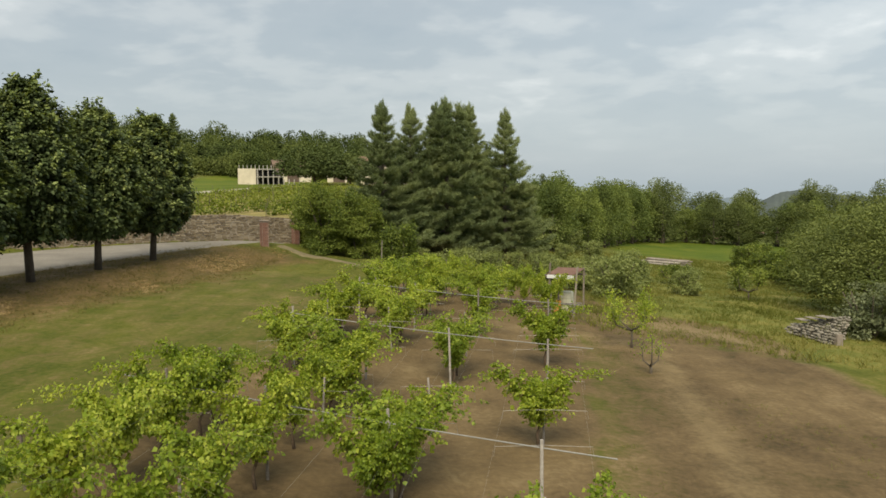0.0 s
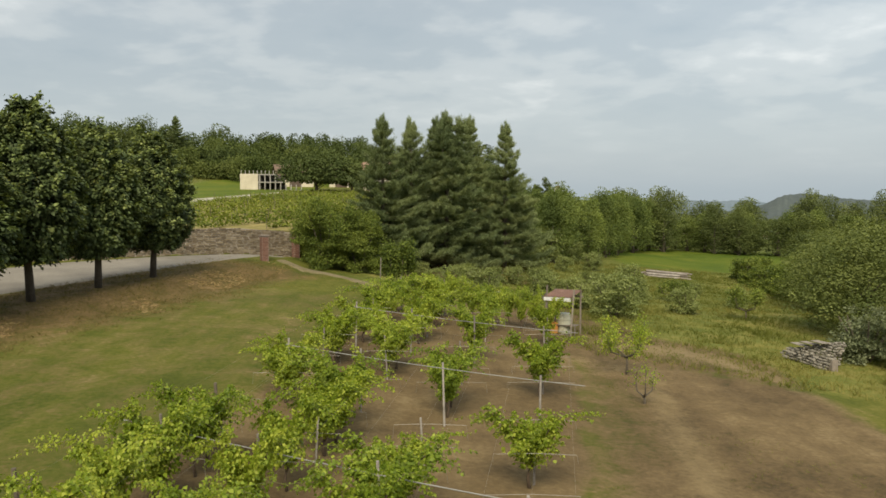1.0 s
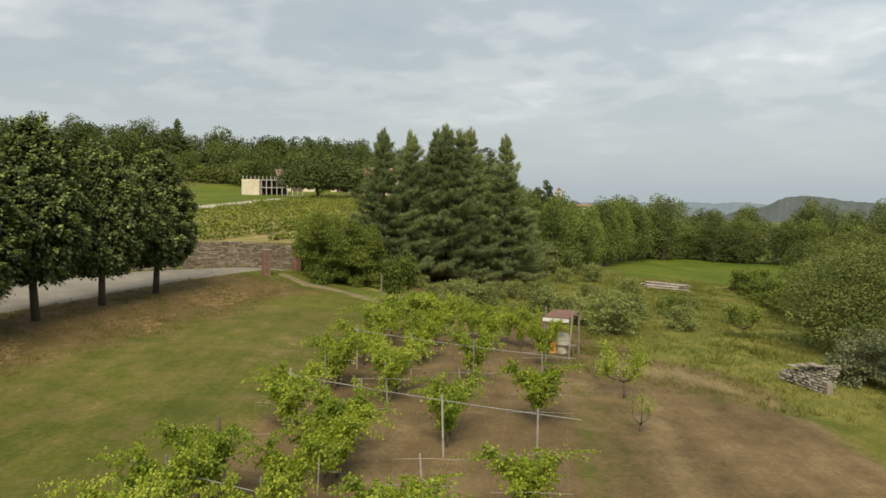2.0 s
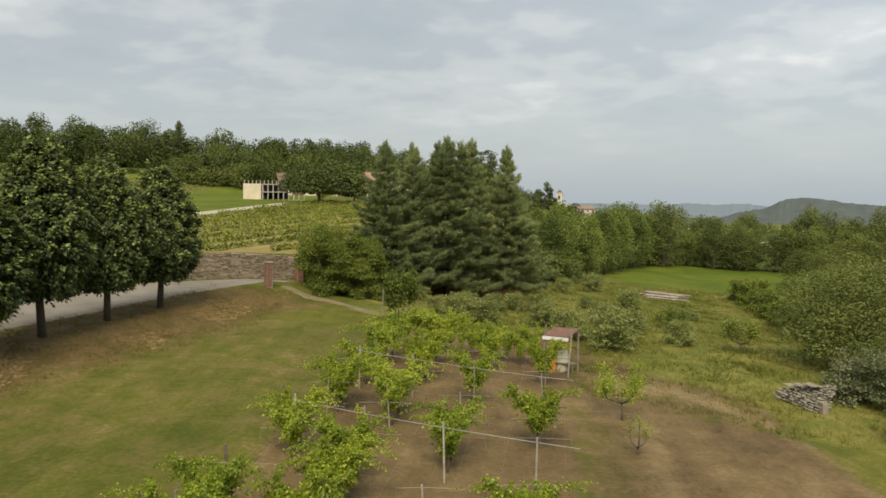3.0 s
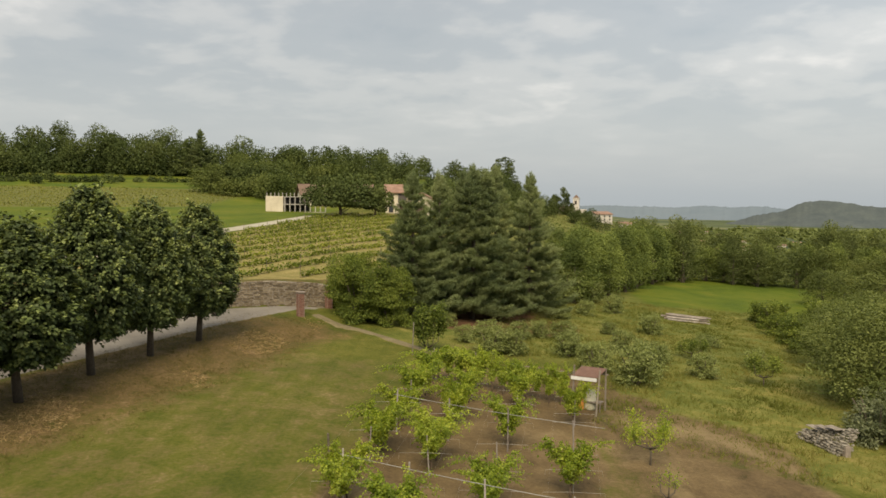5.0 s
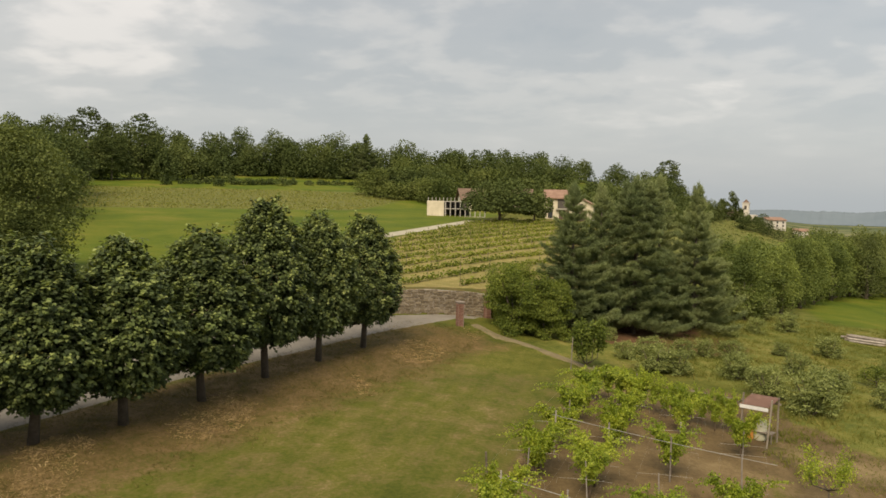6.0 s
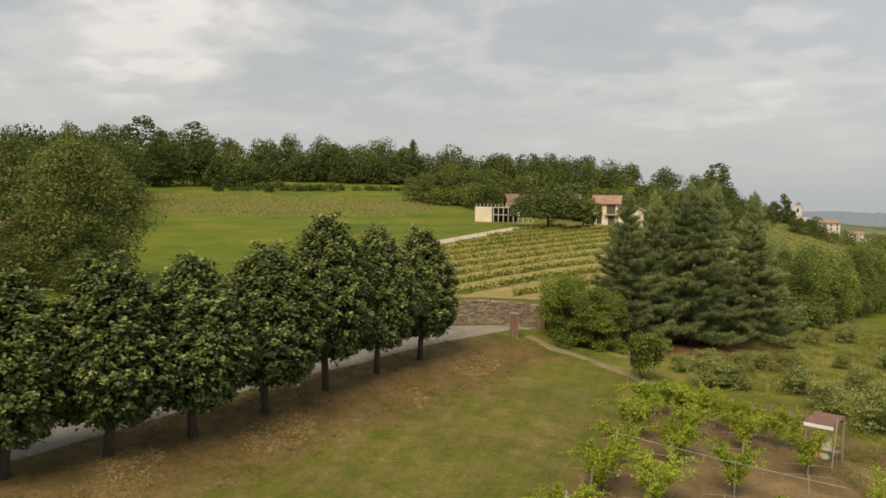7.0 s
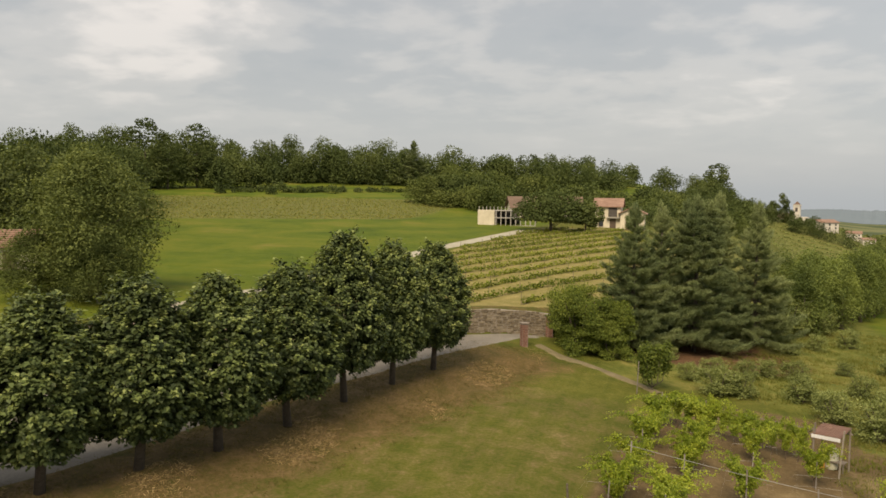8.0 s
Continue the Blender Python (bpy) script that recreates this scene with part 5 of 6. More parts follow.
# ---- long grass and weeds ----
M_GRASS = leaf_material("long grass", (0.080, 0.096, 0.018), (0.134, 0.146, 0.032), (0.230, 0.206, 0.064), 0.3, 0.7, 0.25, 0.4)
M_STRAW = leaf_material("dry cut grass", (0.240, 0.175, 0.082), (0.360, 0.262, 0.132), (0.480, 0.360, 0.200), 0.15, 0.85, 0.5)


def tufts(name, label, seed, x, y, height, mat, lean=0.35, per=5):
    """Blades of grass in tufts over the places given."""
    rng = np.random.default_rng(seed)
    x, y = np.repeat(x, per) + rng.normal(0, 0.09, len(x) * per), np.repeat(y, per) + rng.normal(0, 0.09, len(y) * per)
    n = len(x)
    h = np.repeat(height, per) * rng.uniform(0.6, 1.2, n)
    tip = np.stack([rng.normal(0, lean, n), rng.normal(0, lean, n), np.ones(n)], 1)
    pos = np.stack([x, y, ground(x, y)], 1) + unit(tip) * (h * 0.46)[:, None]
    ob = place_mesh(name, leaf_mesh(name, pos, tip, rng.normal(0, 1, (n, 3)) * np.array([1, 1, 0.2]), h, BLADE), mat)
    return tagged(ob, label, "grass", kind="stuff")


rng = np.random.default_rng(101)


def sown(n, x0, x1, y0, y1, which, least=0.45):
    x, y = rng.uniform(x0, x1, n), rng.uniform(y0, y1, n)
    z = zones(x, y)
    keep = z[:, which] > least + rng.uniform(-0.2, 0.3, n)
    return x[keep], y[keep]


x, y = sown(28000, 2, 32, 28, 86, 4)
clump = 0.5 + 0.5 * np.sin(x * 0.9 + np.sin(y * 0.6) * 2) * np.sin(y * 0.8)
tufts("long_grass", "uneven yellow-green long grass of the orchard", 102, x, y, 0.12 + 0.34 * clump * rng.random(len(x)), M_GRASS, 0.6, 6)
x, y = rng.uniform(-22, 0, 28000), rng.uniform(9, 53, 28000)
z = zones(x, y)
keep = (z[:, 0] < 0.3) & (right_of_trees(x, y) > 0.5) & (z[:, 1] < 0.6)
tufts("lawn_grass", "short mown lawn grass with a few longer tufts", 103, x[keep], y[keep], np.full(int(keep.sum()), 0.085), M_GRASS, 0.8, 4)
x, y = sown(18000, -30, -10, 9, 54, 1, 0.25)
M_BANK = leaf_material("bank grass", (0.070, 0.070, 0.018), (0.122, 0.106, 0.034), (0.210, 0.158, 0.066), 0.2, 0.8, 0.5)
tufts("bank_grass", "rough olive and brown grass of the roadside bank", 106, x, y, np.full(len(x), 0.16), M_BANK, 1.1, 5)
x, y = sown(15000, -30, -10, 9, 54, 1, 0.4)
patch = np.sin(x * 0.9 + 1.7 * np.sin(y * 0.35)) + np.sin(y * 0.55 + 0.8 * x) > 0.75
tufts("dry_grass", "flattened tan cut grass on the bank", 104, x[patch], y[patch], np.full(int(patch.sum()), 0.19), M_STRAW, 2.5, 8)
x, y = rng.uniform(4, 22, 2500), rng.uniform(8, 34, 2500)
keep = (zones(x, y)[:, 0] > 0.3) & (np.sin(x * 0.8 + y * 0.35) + np.sin(y * 0.5 - x * 0.2) > 0.75)
tufts("weeds", "low green weeds coming up in bare soil", 105, x[keep], y[keep], np.full(int(keep.sum()), 0.1), M_GRASS, 1.0, 5)

# low crop plants in rows on the upper field
rng = np.random.default_rng(107)
x, y = rng.uniform(-128, -48, 36000), rng.uniform(80, 190, 36000)
keep = zones(x, y)[:, 5] > 0.5
x, y = x[keep], y[keep]
w = beyond_wall(x, y)
shift = (np.round(w / 2.3) * 2.3 - w) * rng.normal(0.82, 0.12, len(w))
side = unit(np.array([WALL_B[1] - WALL_A[1], WALL_A[0] - WALL_B[0]]))
x, y = x + shift * side[0], y + shift * side[1]
n = len(x)
M_CROP = leaf_material("crop leaves", (0.125, 0.145, 0.028), (0.170, 0.185, 0.042), (0.235, 0.225, 0.070), 0.3, 0.8, 0.1)
me = leaf_mesh("field_crop", np.stack([x, y, ground(x, y) + rng.uniform(0.02, 0.2, n)], 1), rng.normal(0, 1, (n, 3)), rng.normal(0, 0.4, (n, 3)) + np.array([0, -0.3, 0.8]), rng.uniform(0.18, 0.36, n), DIAMOND)
tagged(place_mesh("field_crop", me, M_CROP), "low olive-green crop in faint rows", "crop", kind="stuff")

# ---- the garden shelter ----
M_RUST = rough_surface("rusty sheet", [(0.3, (0.10, 0.055, 0.04)), (0.55, (0.17, 0.095, 0.07)), (0.75, (0.26, 0.17, 0.13))], 2.0, 16.0, 0.8, 0.3)
M_OLDWOOD = rough_surface("old grey timber", [(0.3, (0.11, 0.09, 0.07)), (0.55, (0.22, 0.19, 0.155)), (0.75, (0.33, 0.29, 0.24))], 3.0, 30.0, 0.9, 0.5, spread=0.2)
M_WHITEBOARD = rough_surface("weathered white board", [(0.3, (0.46, 0.47, 0.47)), (0.7, (0.66, 0.67, 0.66))], 2.0, 20.0, 0.6, 0.15)
M_BARREL = rough_surface("pale plastic", [(0.3, (0.36, 0.36, 0.27)), (0.7, (0.52, 0.51, 0.40))], 3.0, 25.0, 0.5, 0.1)
M_ORANGE = rough_surface("orange plastic", [(0.3, (0.36, 0.15, 0.03)), (0.7, (0.52, 0.25, 0.06))], 3.0, 25.0, 0.5, 0.1)


def shelter():
    ox, oy = 5.45, 36.5
    z0 = gz(ox, oy)
    ob = thing("garden_shelter", "open timber shelter with rusty sheet roof and white fascia", "shelter", m=pose(ox, oy, z0, 0, 0, -28) @ Matrix.Diagonal((0.76, 0.7, 0.96, 1)))
    for x, y, h, lean in ((-0.8, -0.9, 2.45, (0, 3)), (0.82, -0.9, 2.3, (0, 5)), (-0.8, 1.0, 2.15, (0, 0)), (0.82, 1.0, 2.15, (0, 0))):
        bm = box(bmesh.new(), (-0.045, -0.045, -0.4), (0.045, 0.045, h), bevel=0.008)
        p = part("post", bm, M_OLDWOOD, ob)
        p.matrix_basis = pose(x, y, 0, *lean)
    # corrugated sheet, falling towards the front
    vs, fs = [], []
    n = 36
    for k in range(n + 1):
        x = -0.85 + 1.72 * k / n
        dz = 0.025 * math.sin(k * math.pi / 1.5)
        for y, z in ((-1.0, 1.92), (1.15, 2.12)):
            vs += [(x, y, z + dz), (x, y, z + dz - 0.012)]
    for k in range(n):
        a, b = 4 * k, 4 * k + 4
        fs += [(a, b, b + 2, a + 2), (a + 1, a + 3, b + 3, b + 1), (a, a + 1, b + 1, b), (a + 2, b + 2, b + 3, a + 3)]
    mesh_object("roof", vs, fs, M_RUST, ob, "rust-brown corrugated roof sheet")
    part("fascia", box(bmesh.new(), (-0.84, -1.04, 1.72), (0.84, -1.01, 1.89), bevel=0.004), M_WHITEBOARD, ob, "white board under the roof edge")
    for y in (-0.95, 1.05):
        part("beam", box(bmesh.new(), (-0.95, y, 1.78), (0.95, y + 0.07, 1.86)), M_OLDWOOD, ob)
    part("shelf", box(bmesh.new(), (-0.75, 0.2, 0.42), (0.75, 0.95, 0.46), bevel=0.005), M_OLDWOOD, ob)
    for x in (-0.7, 0.7):
        part("shelf_leg", box(bmesh.new(), (x - 0.03, 0.25, -0.05), (x + 0.03, 0.31, 0.42)), M_OLDWOOD, ob)
    return ob


shelter()
ox, oy = 5.6, 37.0
bm = bmesh.new()
tube(bm, [(0, 0, 0), (0, 0, 0.06), (0, 0, 0.3), (0, 0, 0.34), (0, 0, 0.62), (0, 0, 0.66), (0, 0, 0.9), (0, 0, 0.95)], [0.27, 0.29, 0.3, 0.315, 0.3, 0.315, 0.29, 0.25], 20)
barrel = tagged(part("water_barrel", bm, M_BARREL, None, smooth=False), "pale plastic water barrel under the shelter", "barrel")
barrel.matrix_world = pose(ox, oy, gz(ox, oy))
bm = bmesh.new()
for lo, hi in (((-0.2, -0.15, 0), (0.2, 0.15, 0.03)), ((-0.2, -0.15, 0.03), (0.2, -0.125, 0.5)), ((-0.2, 0.125, 0.03), (0.2, 0.15, 0.5)), ((-0.2, -0.125, 0.03), (-0.175, 0.125, 0.5)), ((0.175, -0.125, 0.03), (0.2, 0.125, 0.5))):
    box(bm, lo, hi)
crate = tagged(part("plastic_crate", bm, M_ORANGE, None), "orange plastic crate beside the barrel", "crate")
crate.matrix_world = pose(5.05, 36.9, gz(5.05, 36.9), 0, 0, 20)
span("prop", "slanting grey timber prop bracing the trellis", (3.75, 39.4, gz(3.75, 39.4)), (4.7, 36.6, gz(4.7, 36.6) + 1.85), 0.03, M_OLDWOOD, "")


# ---- stone stack and log pile ----
def stone_mesh(seed):
    rng = np.random.default_rng(seed)
    bm = bmesh.new()
    bmesh.ops.create_icosphere(bm, subdivisions=1, radius=0.5)
    for v in bm.verts:
        v.co *= rng.uniform(0.82, 1.1)
        v.co.z *= 0.62
        v.co.x = max(-0.42, min(0.42, v.co.x))
    me = bpy.data.meshes.new("stone")
    bm.to_mesh(me)
    bm.free()
    me.materials.append(M_PALESTONE)
    return me


M_PALESTONE = rough_surface("pale field stone", [(0.3, (0.105, 0.094, 0.074)), (0.5, (0.175, 0.160, 0.130)), (0.7, (0.275, 0.252, 0.212))], 2.5, 14.0, 0.95, 0.6, spread=0.35)
stone_kinds = [stone_mesh(k) for k in range(6)]


def stone_stack():
    rng = np.random.default_rng(7)
    a, b = Vector((15.15, 35.3, 0)), Vector((16.2, 32.3, 0))
    way = (b - a).normalized()
    back = Vector((-way.y, way.x, 0))
    ob = thing("stone_stack", "low stack of pale field stones under weathered boards", "stone stack")
    n = 0
    for i in range(21):
        t = i / 20
        h = 0.42 + 0.8 * t
        levels = int(h / 0.11)
        for lv in range(levels):
            for d in (0.0, 0.24, 0.46) if lv == levels - 1 or i in (0, 20) else (0.0,):
                p = a + way * (2.5 * (t + rng.uniform(-0.025, 0.025))) + back * (d + rng.uniform(-0.06, 0.06) + 0.05 * lv)
                s = rng.uniform(0.14, 0.29)
                st = place_mesh("stone", stone_kinds[int(rng.integers(6))], M_PALESTONE, ob)
                st.matrix_basis = Matrix.Translation((p.x, p.y, gz(p.x, p.y) + 0.06 + lv * 0.11)) @ pose(0, 0, 0, *rng.uniform(-15, 15, 2), rng.uniform(0, 360)) @ Matrix.Diagonal((s, s, s * rng.uniform(0.8, 1.1), 1))
    for k in range(3):
        t0 = 0.1 + 0.22 * k
        p, q = a + way * (2.7 * t0) + back * 0.1, a + way * (2.7 * (t0 + 0.27)) + back * 0.1
        bm = bmesh.new()
        box(bm, (-0.38, -0.2, 0), (0.38, 0.2, 0.03), bevel=0.008)
        bd = part("board", bm, M_OLDWOOD, ob, "grey weathered cover board")
        c = (p + q) / 2 + back * 0.2
        hh = 0.40 + 0.8 * (t0 + 0.12)
        bd.matrix_basis = Matrix.Translation((c.x, c.y, gz(c.x, c.y) + hh + 0.12)) @ pose(0, 0, 0, rng.uniform(-3, 3), rng.uniform(-3, 3), math.degrees(math.atan2(way.y, way.x)) + rng.uniform(-6, 6))
    bm = bmesh.new()
    mid = a + way * 1.45 + back * 0.34
    box(bm, (-1.25, -0.2, -0.4), (1.25, 0.1, 0.42))
    core = part("fill", bm, M_STONE, ob)
    core.matrix_basis = Matrix.Translation((mid.x, mid.y, gz(mid.x, mid.y))) @ pose(0, 0, 0, 0, 0, math.degrees(math.atan2(way.y, way.x)))


stone_stack()


def log_pile():
    rng = np.random.default_rng(9)
    ox, oy = 20.2, 74.6
    ob = thing("log_pile", "pile of pale weathered poles lying in the grass", "log pile", m=pose(ox, oy, gz(ox, oy), 0, 4, -14))
    for i in range(16):
        lv = i // 6
        bm = bmesh.new()
        ln = rng.uniform(1.4, 2.0)
        r = rng.uniform(0.07, 0.12)
        tube(bm, [(-ln, 0, 0), (0, rng.uniform(-0.05, 0.05), 0), (ln, 0, 0)], [r, r * 0.92, r * 0.8], 9)
        lg = part("log", bm, M_OLDWOOD if i % 3 else M_POST, ob)
        lg.matrix_basis = pose(rng.uniform(-0.5, 0.5), (i % 6) * 0.24 - 0.6 + 0.1 * lv, 0.1 + 0.2 * lv, 0, rng.uniform(-1.5, 1.5), rng.uniform(-6, 6))


log_pile()


# ---- buildings ----
M_CREAM = rough_surface("cream render", [(0.3, (0.40, 0.36, 0.27)), (0.5, (0.52, 0.47, 0.36)), (0.7, (0.62, 0.57, 0.46))], 0.6, 6.0, 0.9, 0.15)
M_CONCRETE = rough_surface("raw concrete", [(0.3, (0.22, 0.21, 0.19)), (0.7, (0.40, 0.38, 0.35))], 0.8, 8.0, 0.9, 0.2)
# dark tone that stands in for the shade inside rooms and openings
M_INSHADE = rough_surface("painted inside shade", [(0.3, (0.05, 0.045, 0.04)), (0.7, (0.09, 0.08, 0.07))], 0.8, 8.0, 0.95, 0.1)
M_TILE = rough_surface("clay roof tiles", [(0.3, (0.155, 0.088, 0.060)), (0.5, (0.225, 0.136, 0.096)), (0.7, (0.315, 0.205, 0.15))], 0.7, 5.0, 0.85, 0.3)
M_OLDTILE = rough_surface("old brown tiles", [(0.3, (0.085, 0.055, 0.038)), (0.5, (0.13, 0.085, 0.06)), (0.7, (0.18, 0.125, 0.09))], 0.7, 5.0, 0.9, 0.3)
M_BROWN = rough_surface("brown timber", [(0.3, (0.06, 0.04, 0.03)), (0.7, (0.12, 0.085, 0.06))], 2.0, 12.0, 0.8, 0.2)
M_GLASS = rough_surface("dark window glass", [(0.3, (0.03, 0.035, 0.04)), (0.7, (0.05, 0.055, 0.06))], 2.0, 8.0, 0.15, 0.0)


def facing(x, y, extra=0.0):
    """A pose on the ground whose front (-y) looks back down the slope at the origin."""
    return Matrix.Translation((x, y, gz(x, y) - 0.1)) @ pose(0, 0, 0, 0, 0, -math.degrees(math.atan2(x, y)) + extra)


def half_built():
    ob = thing("half_built_house", "unfinished two-storey concrete frame with cream end wall", "building", m=facing(-36.7, 142.3, -4) @ Matrix.Scale(0.81, 4))
    part("end_wall", box(bmesh.new(), (-0.2, 0.0, -0.6), (3.6, 0.3, 3.5), bevel=0.02), M_CREAM, ob, "plain cream rendered wall")
    part("side_wall", box(bmesh.new(), (-0.2, 0.3, -0.6), (0.05, 7.0, 3.45)), M_CREAM, ob)
    # rear wall coloured dark to give the shaded inside of the shell
    part("rear_wall", box(bmesh.new(), (0.05, 6.6, -0.6), (9.3, 6.9, 3.4)), M_INSHADE, ob)
    for z in (1.62, 3.28):
        part("slab", box(bmesh.new(), (3.62, 0.0, z), (9.4 if z < 3 else 7.6, 6.6, z + 0.18)), M_CONCRETE, ob)
    part("floor_slab", box(bmesh.new(), (3.62, 0.0, -0.6), (13.0, 6.6, 0.02)), M_CONCRETE, ob)
    for k in range(9):
        x = 3.85 + 1.12 * k
        top = 3.28 if x < 7.6 else 1.62
        for y in (0.05, 3.2):
            part("column", box(bmesh.new(), (x, y, 0.02), (x + 0.2, y + 0.2, top if x < 9.4 else 1.2)), M_CONCRETE, ob)
    for k in range(9):
        x = 0.0 + 0.85 * k
        part("column_stub", box(bmesh.new(), (x, 0.06, 3.5 if x < 3.6 else 3.46), (x + 0.16, 0.22, 4.25)), M_CONCRETE, ob)


def gable(bm, x0, x1, y0, y1, eave, ridge, over=0.35, thick=0.16, along="x"):
    """A pitched roof with thickness; the ridge runs along x or y."""
    for s in (0, 1):
        if along == "x":
            ym = (y0 + y1) / 2
            ye = y0 - over if s == 0 else y1 + over
            drop = (ridge - eave) * over / (ym - y0)
            a = [(x0 - over, ye, eave - drop), (x1 + over, ye, eave - drop), (x1 + over, ym, ridge), (x0 - over, ym, ridge)]
        else:
            xm = (x0 + x1) / 2
            xe = x0 - over if s == 0 else x1 + over
            drop = (ridge - eave) * over / (xm - x0)
            a = [(xe, y0 - over, eave - drop), (xe, y1 + over, eave - drop), (xm, y1 + over, ridge), (xm, y0 - over, ridge)]
        lo = [bm.verts.new(p) for p in a]
        hi = [bm.verts.new((p[0], p[1], p[2] + thick)) for p in a]
        bm.faces.new(lo[::-1]), bm.faces.new(hi)
        for k in range(4):
            bm.faces.new((lo[k], lo[(k + 1) % 4], hi[(k + 1) % 4], hi[k]))
    bmesh.ops.recalc_face_normals(bm, faces=bm.faces)
    return bm


def gable_wall(bm, x0, x1, y0, y1, z0, eave, ridge, along):
    """A house body with gable ends up to the ridge."""
    if along == "x":
        ym = (y0 + y1) / 2
        prof = [(y0, z0), (y1, z0), (y1, eave), (ym, ridge), (y0, eave)]
        ends = [[bm.verts.new((x, y, z)) for y, z in prof] for x in (x0, x1)]
    else:
        xm = (x0 + x1) / 2
        prof = [(x0, z0), (x1, z0), (x1, eave), (xm, ridge), (x0, eave)]
        ends = [[bm.verts.new((x, y, z)) for x, z in prof] for y in (y0, y1)]
    bm.faces.new(ends[0]), bm.faces.new(ends[1][::-1])
    for k in range(5):
        bm.faces.new((ends[0][k], ends[0][(k + 1) % 5], ends[1][(k + 1) % 5], ends[1][k]))
    bmesh.ops.recalc_face_normals(bm, faces=bm.faces)
    return bm


def window(ob, x, y, z, w, h, mat=None):
    f = part("window", box(bmesh.new(), (x - w / 2 - 0.08, y - 0.05, z - 0.08), (x + w / 2 + 0.08, y + 0.02, z + h + 0.08)), M_BROWN, ob)
    part("pane", box(bmesh.new(), (x - w / 2, y - 0.07, z), (x + w / 2, y - 0.052, z + h)), mat or M_GLASS, f)


def farmhouse():
    ob = thing("farmhouse", "cream farmhouse with clay tile roofs and a lower wing", "house", m=facing(-16.2, 150.0, -6) @ Matrix.Scale(0.94, 4))
    part("wall", gable_wall(bmesh.new(), 0, 5.0, 0, 6.5, -1.0, 4.3, 5.7, "x"), M_CREAM, ob, "cream rendered walls")
    part("roof", gable(bmesh.new(), 0, 5.0, 0, 6.5, 4.3, 5.75, 0.5), M_TILE, ob, "faded red clay tiles")
    part("wing", gable_wall(bmesh.new(), 5.02, 9.6, -1.0, 5.5, -1.0, 3.0, 4.1, "y"), M_CREAM, ob)
    part("wing_roof", gable(bmesh.new(), 5.02, 9.6, -1.0, 5.5, 3.0, 4.15, 0.5, 0.16, "y"), M_TILE, ob, "faded red clay tiles")
    part("door", box(bmesh.new(), (6.0, -1.08, -0.4), (8.4, -1.01, 1.9)), M_BROWN, ob, "wide brown barn door")
    # dark panels on the wall face paint the shade of loft and balcony openings
    part("loft_opening", box(bmesh.new(), (7.0, -1.07, 2.6), (7.6, -1.01, 3.2)), M_INSHADE, ob)
    part("balcony_opening", box(bmesh.new(), (2.6, -0.06, 2.2), (4.3, -0.01, 4.0)), M_INSHADE, ob)
    part("balcony", box(bmesh.new(), (2.3, -0.9, 1.95), (4.9, -0.07, 2.1)), M_CONCRETE, ob)
    part("front_door", box(bmesh.new(), (2.9, -0.07, -0.3), (4.1, -0.01, 1.8)), M_BROWN, ob)
    window(ob, 1.2, -0.01, 2.5, 0.8, 1.2)
    window(ob, 1.2, -0.01, 0.3, 0.8, 1.2)


def barn(x, y, wide, deep, eave, ridge, extra, label):
    ob = thing("barn", label, "barn", "farm barns", m=facing(x, y, extra))
    part("wall", gable_wall(bmesh.new(), 0, wide, 0, deep, -1.0, eave, ridge, "x"), M_CREAM, ob)
    part("roof", gable(bmesh.new(), 0, wide, 0, deep, eave, ridge + 0.05, 0.6), M_OLDTILE, ob, "brown clay tiles")
    part("door", box(bmesh.new(), (wide * 0.3, -0.07, -0.3), (wide * 0.3 + 2.4, -0.01, 2.4)), M_BROWN, ob)


half_built()
farmhouse()
barn(-34.6, 164, 7.0, 7.4, 2.5, 4.5, 8, "long old barn with brown tile roof behind the pine")
barn(-25.0, 168, 4.0, 5.6, 3.2, 4.7, 0, "small barn with brown tile roof among trees")
grow(broadleaf("stone_pine", "broad dark umbrella pine beside the unfinished house", "tree", 44, 8.6, 13.5, M_SKYWOOD, 9000, 0.42, 0.10, 26), [(-22.3, 134.9, 0.87, 0.90, 0)])
grow(broadleaf("yard_tree", "dark round tree in the farmyard", "tree", 45, 6.5, 8.0, M_SKYWOOD, 4000, 0.4, 0.1, 14), [(-16.6, 137.1, 0.92, 0.74, 0)])


def tiled_shed():
    """The old shed half hidden by the maple."""
    ob = thing("tile_shed", "old low shed with red tile roof and stacked grey sheets", "shed", m=Matrix.Translation((-62.8, 56.6, gz(-62.8, 56.6) - 0.1)) @ pose(0, 0, 0, 0, 0, 42))
    part("wall", gable_wall(bmesh.new(), -4, 4, 0, 5, -0.6, 2.5, 3.6, "x"), M_CREAM, ob)
    part("roof", gable(bmesh.new(), -4, 4, 0, 5, 2.5, 3.65, 0.6), M_TILE, ob, "broken red clay tiles")
    for k in range(8):
        part("tile_course", box(bmesh.new(), (-4.5, -0.5 + 0.38 * k, 2.47 + 0.167 * k), (4.5, -0.1 + 0.38 * k, 2.56 + 0.167 * k)), M_TILE, ob)
    part("door", box(bmesh.new(), (1.0, -0.07, -0.3), (2.2, -0.01, 1.8)), M_BROWN, ob)
    for k in range(7):
        part("sheet", box(bmesh.new(), (-3.5 + 0.12 * k, 6.5, 2.2 + 0.16 * k), (3.2 + 0.1 * k, 9.5, 2.26 + 0.16 * k)), M_CONCRETE, ob, "grey stacked sheet")
    part("stack_base", box(bmesh.new(), (-3.2, 6.7, -0.6), (3.0, 9.3, 2.19)), M_OLDWOOD, ob)


tiled_shed()


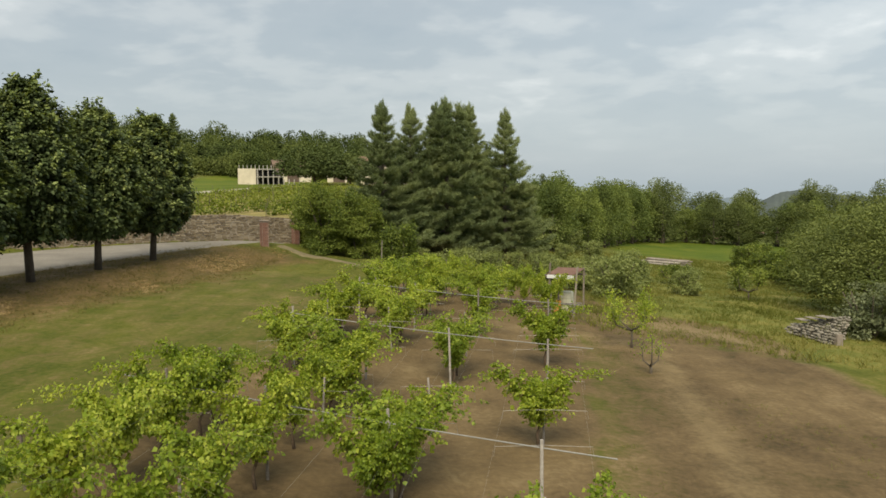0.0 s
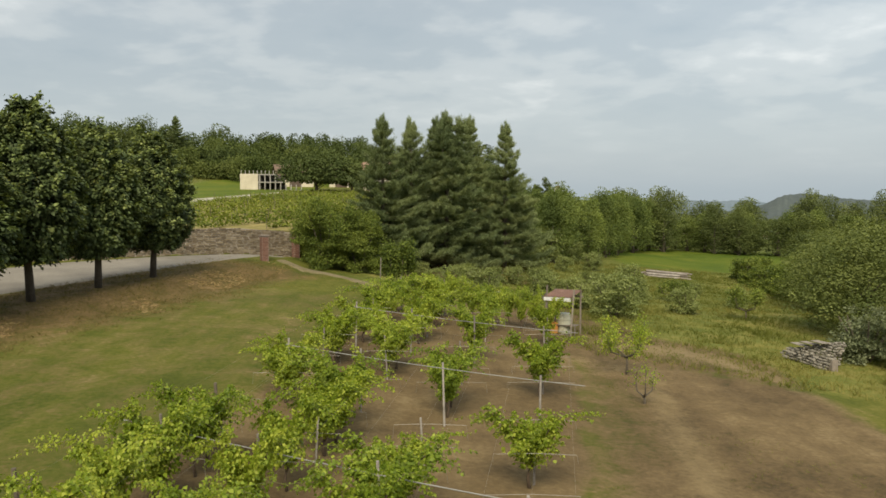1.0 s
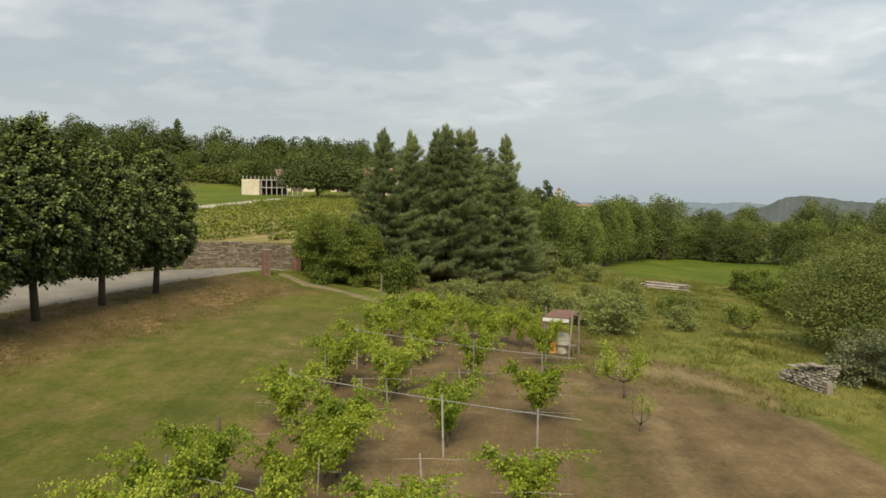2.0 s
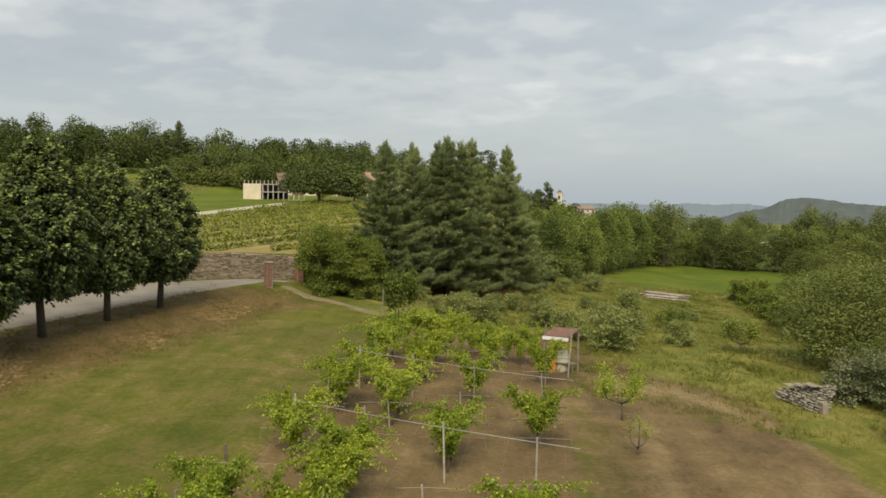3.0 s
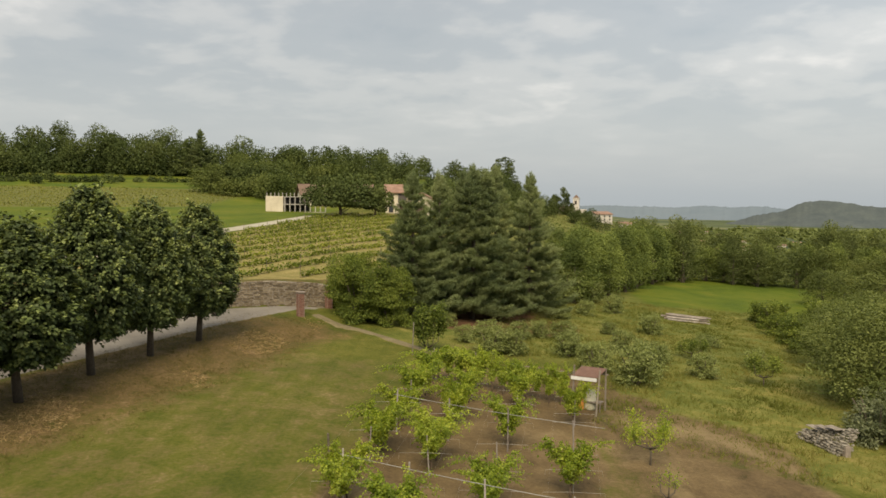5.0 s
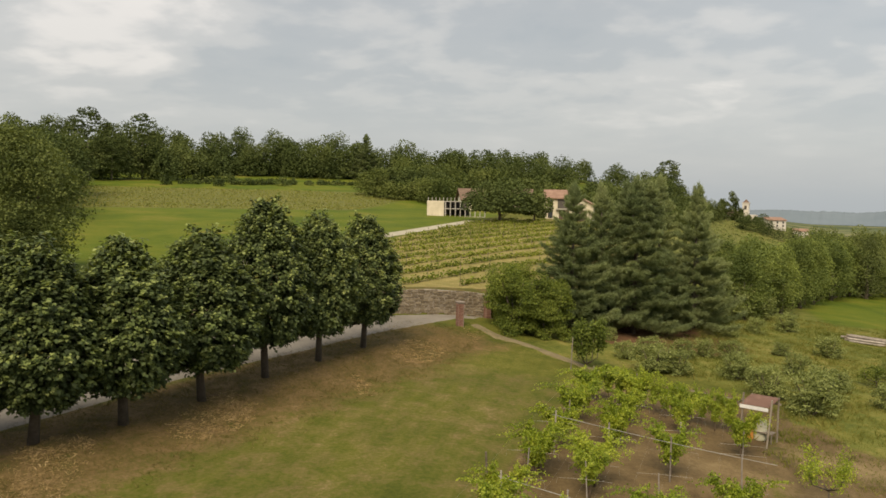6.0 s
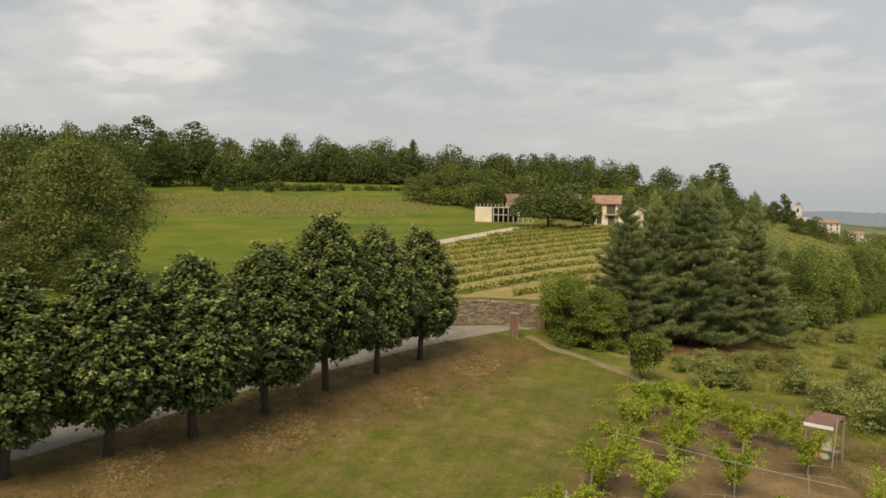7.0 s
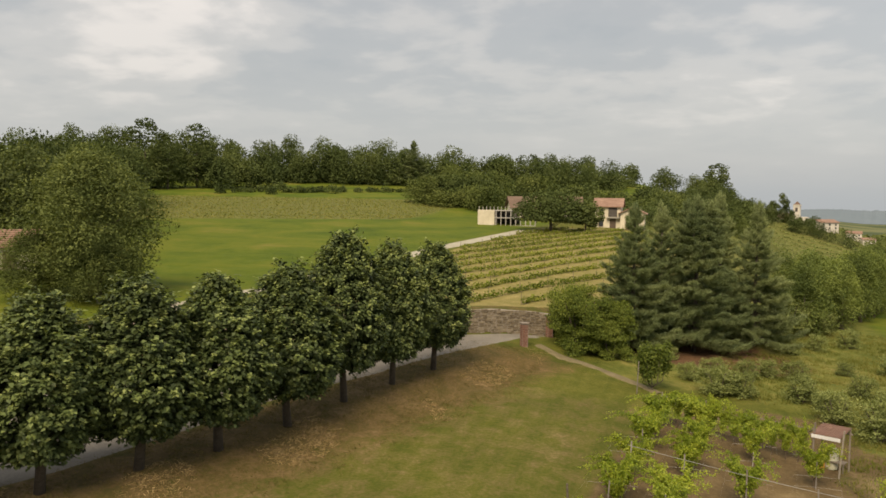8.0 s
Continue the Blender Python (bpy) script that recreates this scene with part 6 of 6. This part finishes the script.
M_WHITEWALL = rough_surface("white render", [(0.3, (0.44, 0.41, 0.36)), (0.7, (0.64, 0.61, 0.55))], 0.3, 3.0, 0.9, 0.1, spread=0.2)


def church():
    x, y = 60.3, 464
    ob = thing("church", "small pale church with square bell tower on the hilltop", "church", m=facing(x, y, -10) @ Matrix.Scale(0.92, 4))
    part("nave", gable_wall(bmesh.new(), -12, -2.2, 0, 8, -8, 2, 4.5, "x"), M_WHITEWALL, ob)
    part("nave_roof", gable(bmesh.new(), -12, -2.2, 0, 8, 2, 4.6, 0.5), M_OLDTILE, ob, "clay tiles")
    part("tower", box(bmesh.new(), (-2, 1, -8), (1.6, 4.6, 9)), M_WHITEWALL, ob)
    part("cornice", box(bmesh.new(), (-2.3, 0.7, 9), (1.9, 4.9, 9.5)), M_WHITEWALL, ob)
    # dark panel painted in for the shaded bell opening
    part("belfry_opening", box(bmesh.new(), (-0.9, 0.9, 5.5), (0.5, 0.99, 7.8)), M_INSHADE, ob)
    bm = bmesh.new()
    bmesh.ops.create_cone(bm, cap_ends=True, segments=4, radius1=2.5, radius2=0.1, depth=2.0, matrix=Matrix.Translation((-0.2, 2.8, 10.5)) @ pose(0, 0, 0, 0, 0, 45))
    part("tower_roof", bm, M_OLDTILE, ob, "brown tile cap")
    part("porch", box(bmesh.new(), (1.8, 0, -8), (6.0, 6, 2.5)), M_WHITEWALL, ob)


church()


def town_house(seed):
    rng = np.random.default_rng(seed)
    w, d, e = rng.uniform(9, 14), rng.uniform(8, 11), rng.uniform(5, 7.5)
    ob = thing("town_house", "pale village house with red tile roof in the valley", "house", "village houses")
    part("wall", gable_wall(bmesh.new(), -w / 2, w / 2, -d / 2, d / 2, -3, e, e + 2.2, "x"), M_WHITEWALL, ob)
    part("roof", gable(bmesh.new(), -w / 2, w / 2, -d / 2, d / 2, e, e + 2.3, 0.6, 0.25), M_TILE, ob, "red tile roof")
    for k in range(3):
        for z in (0.8, 3.6):
            window(ob, -w / 2 + w * (k + 0.5) / 3, -d / 2, z, 1.1, 1.5)
    return ob


rng = np.random.default_rng(111)
houses = [town_house(3), town_house(4)]
for h in houses:
    row = []
    for k in range(15):
        y = rng.uniform(850, 1600)
        row.append((y * rng.uniform(0.17, 0.40), y, rng.uniform(0.48, 0.74), rng.uniform(0.52, 0.78), rng.uniform(-50, 50)))
    grow(h, row)
grow(town_house(5), [(73.0, 458.0, 0.62, 0.84, 30), (87.0, 456.0, 0.50, 0.55, -10), (92.5, 452.0, 0.44, 0.50, 15)])


village = town_house(6)
row = []
for k in range(34):
    y = rng.uniform(560, 900)
    row.append((y * rng.uniform(0.21, 0.365), y, rng.uniform(0.52, 0.82), rng.uniform(0.52, 0.78), rng.uniform(-50, 50)))
grow(village, row)


# ---- far hills ----
def ridge(name, label, dist, bearing0, bearing1, profile, mat, depth=500):
    """A wooded ridge far off; profile gives its crest height along the bearing."""
    n, k = 420, 10
    vs, fs = [], []
    for i in range(n + 1):
        b = bearing0 + (bearing1 - bearing0) * i / n
        top = profile(b) + 3.0 * noise.noise(Vector((b * 3.1, dist * 0.01, 0))) + 1.6 * noise.noise(Vector((b * 11.0, 3, 0))) + 1.5 * noise.noise(Vector((b * 42.0, 7, 0)))
        for j in range(k + 1):
            t = j / k
            r = dist - depth * 0.5 + depth * t
            z = -90 + (top + 90) * math.sin(math.pi * min(1.0, t * 1.05) * 0.5 if t < 0.6 else math.pi * 0.5 * (1 - (t - 0.6) * 0.8))
            vs.append((r * math.sin(radians(b)), r * math.cos(radians(b)), z))
    w = k + 1
    for i in range(n):
        for j in range(k):
            fs.append((i * w + j, (i + 1) * w + j, (i + 1) * w + j + 1, i * w + j + 1))
    ob = mesh_object(name, vs, fs, mat)
    ob.data.polygons.foreach_set("use_smooth", [True] * len(fs))
    return tagged(ob, label, "hill", kind="structure")


# blue-grey in both hill colours stands in for the haze of distance
M_HAZEHILL = rough_surface("hazed wooded hill", [(0.3, (0.040, 0.054, 0.058)), (0.5, (0.058, 0.074, 0.074)), (0.7, (0.082, 0.100, 0.092))], 0.02, 0.12, 1.0, 0.0, world_space=True)
M_HAZERIDGE = rough_surface("hazed far ridge", [(0.3, (0.105, 0.140, 0.172)), (0.7, (0.132, 0.168, 0.196))], 0.004, 0.03, 1.0, 0.0, world_space=True)


def bump(b, c, w, h):
    return h * math.exp(-((b - c) / w) ** 2)


ridge("backdrop_hill", "low hazed wooded hill beyond the valley", 2380, 15.0, 52, lambda b: -14 - 34 * float(smooth(20.2, 16.5, b)) + 22 * float(smooth(20.3, 22.3, b)) + 14 * math.exp(-((b - 23.2) / 2.2) ** 2) - 1.3 * max(0.0, b - 24.0), M_HAZEHILL, 420)
ridge("backdrop_ridge", "wooded ridges on the horizon, tinted pale blue for haze", 3100, -6, 36, lambda b: -8 + bump(b, 16.0, 1.6, 12) + bump(b, 19.3, 1.5, 12) + bump(b, 9.6, 2.0, 9) + bump(b, 12.6, 1.4, 6) + bump(b, 4.9, 2.6, 10), M_HAZERIDGE, 500)
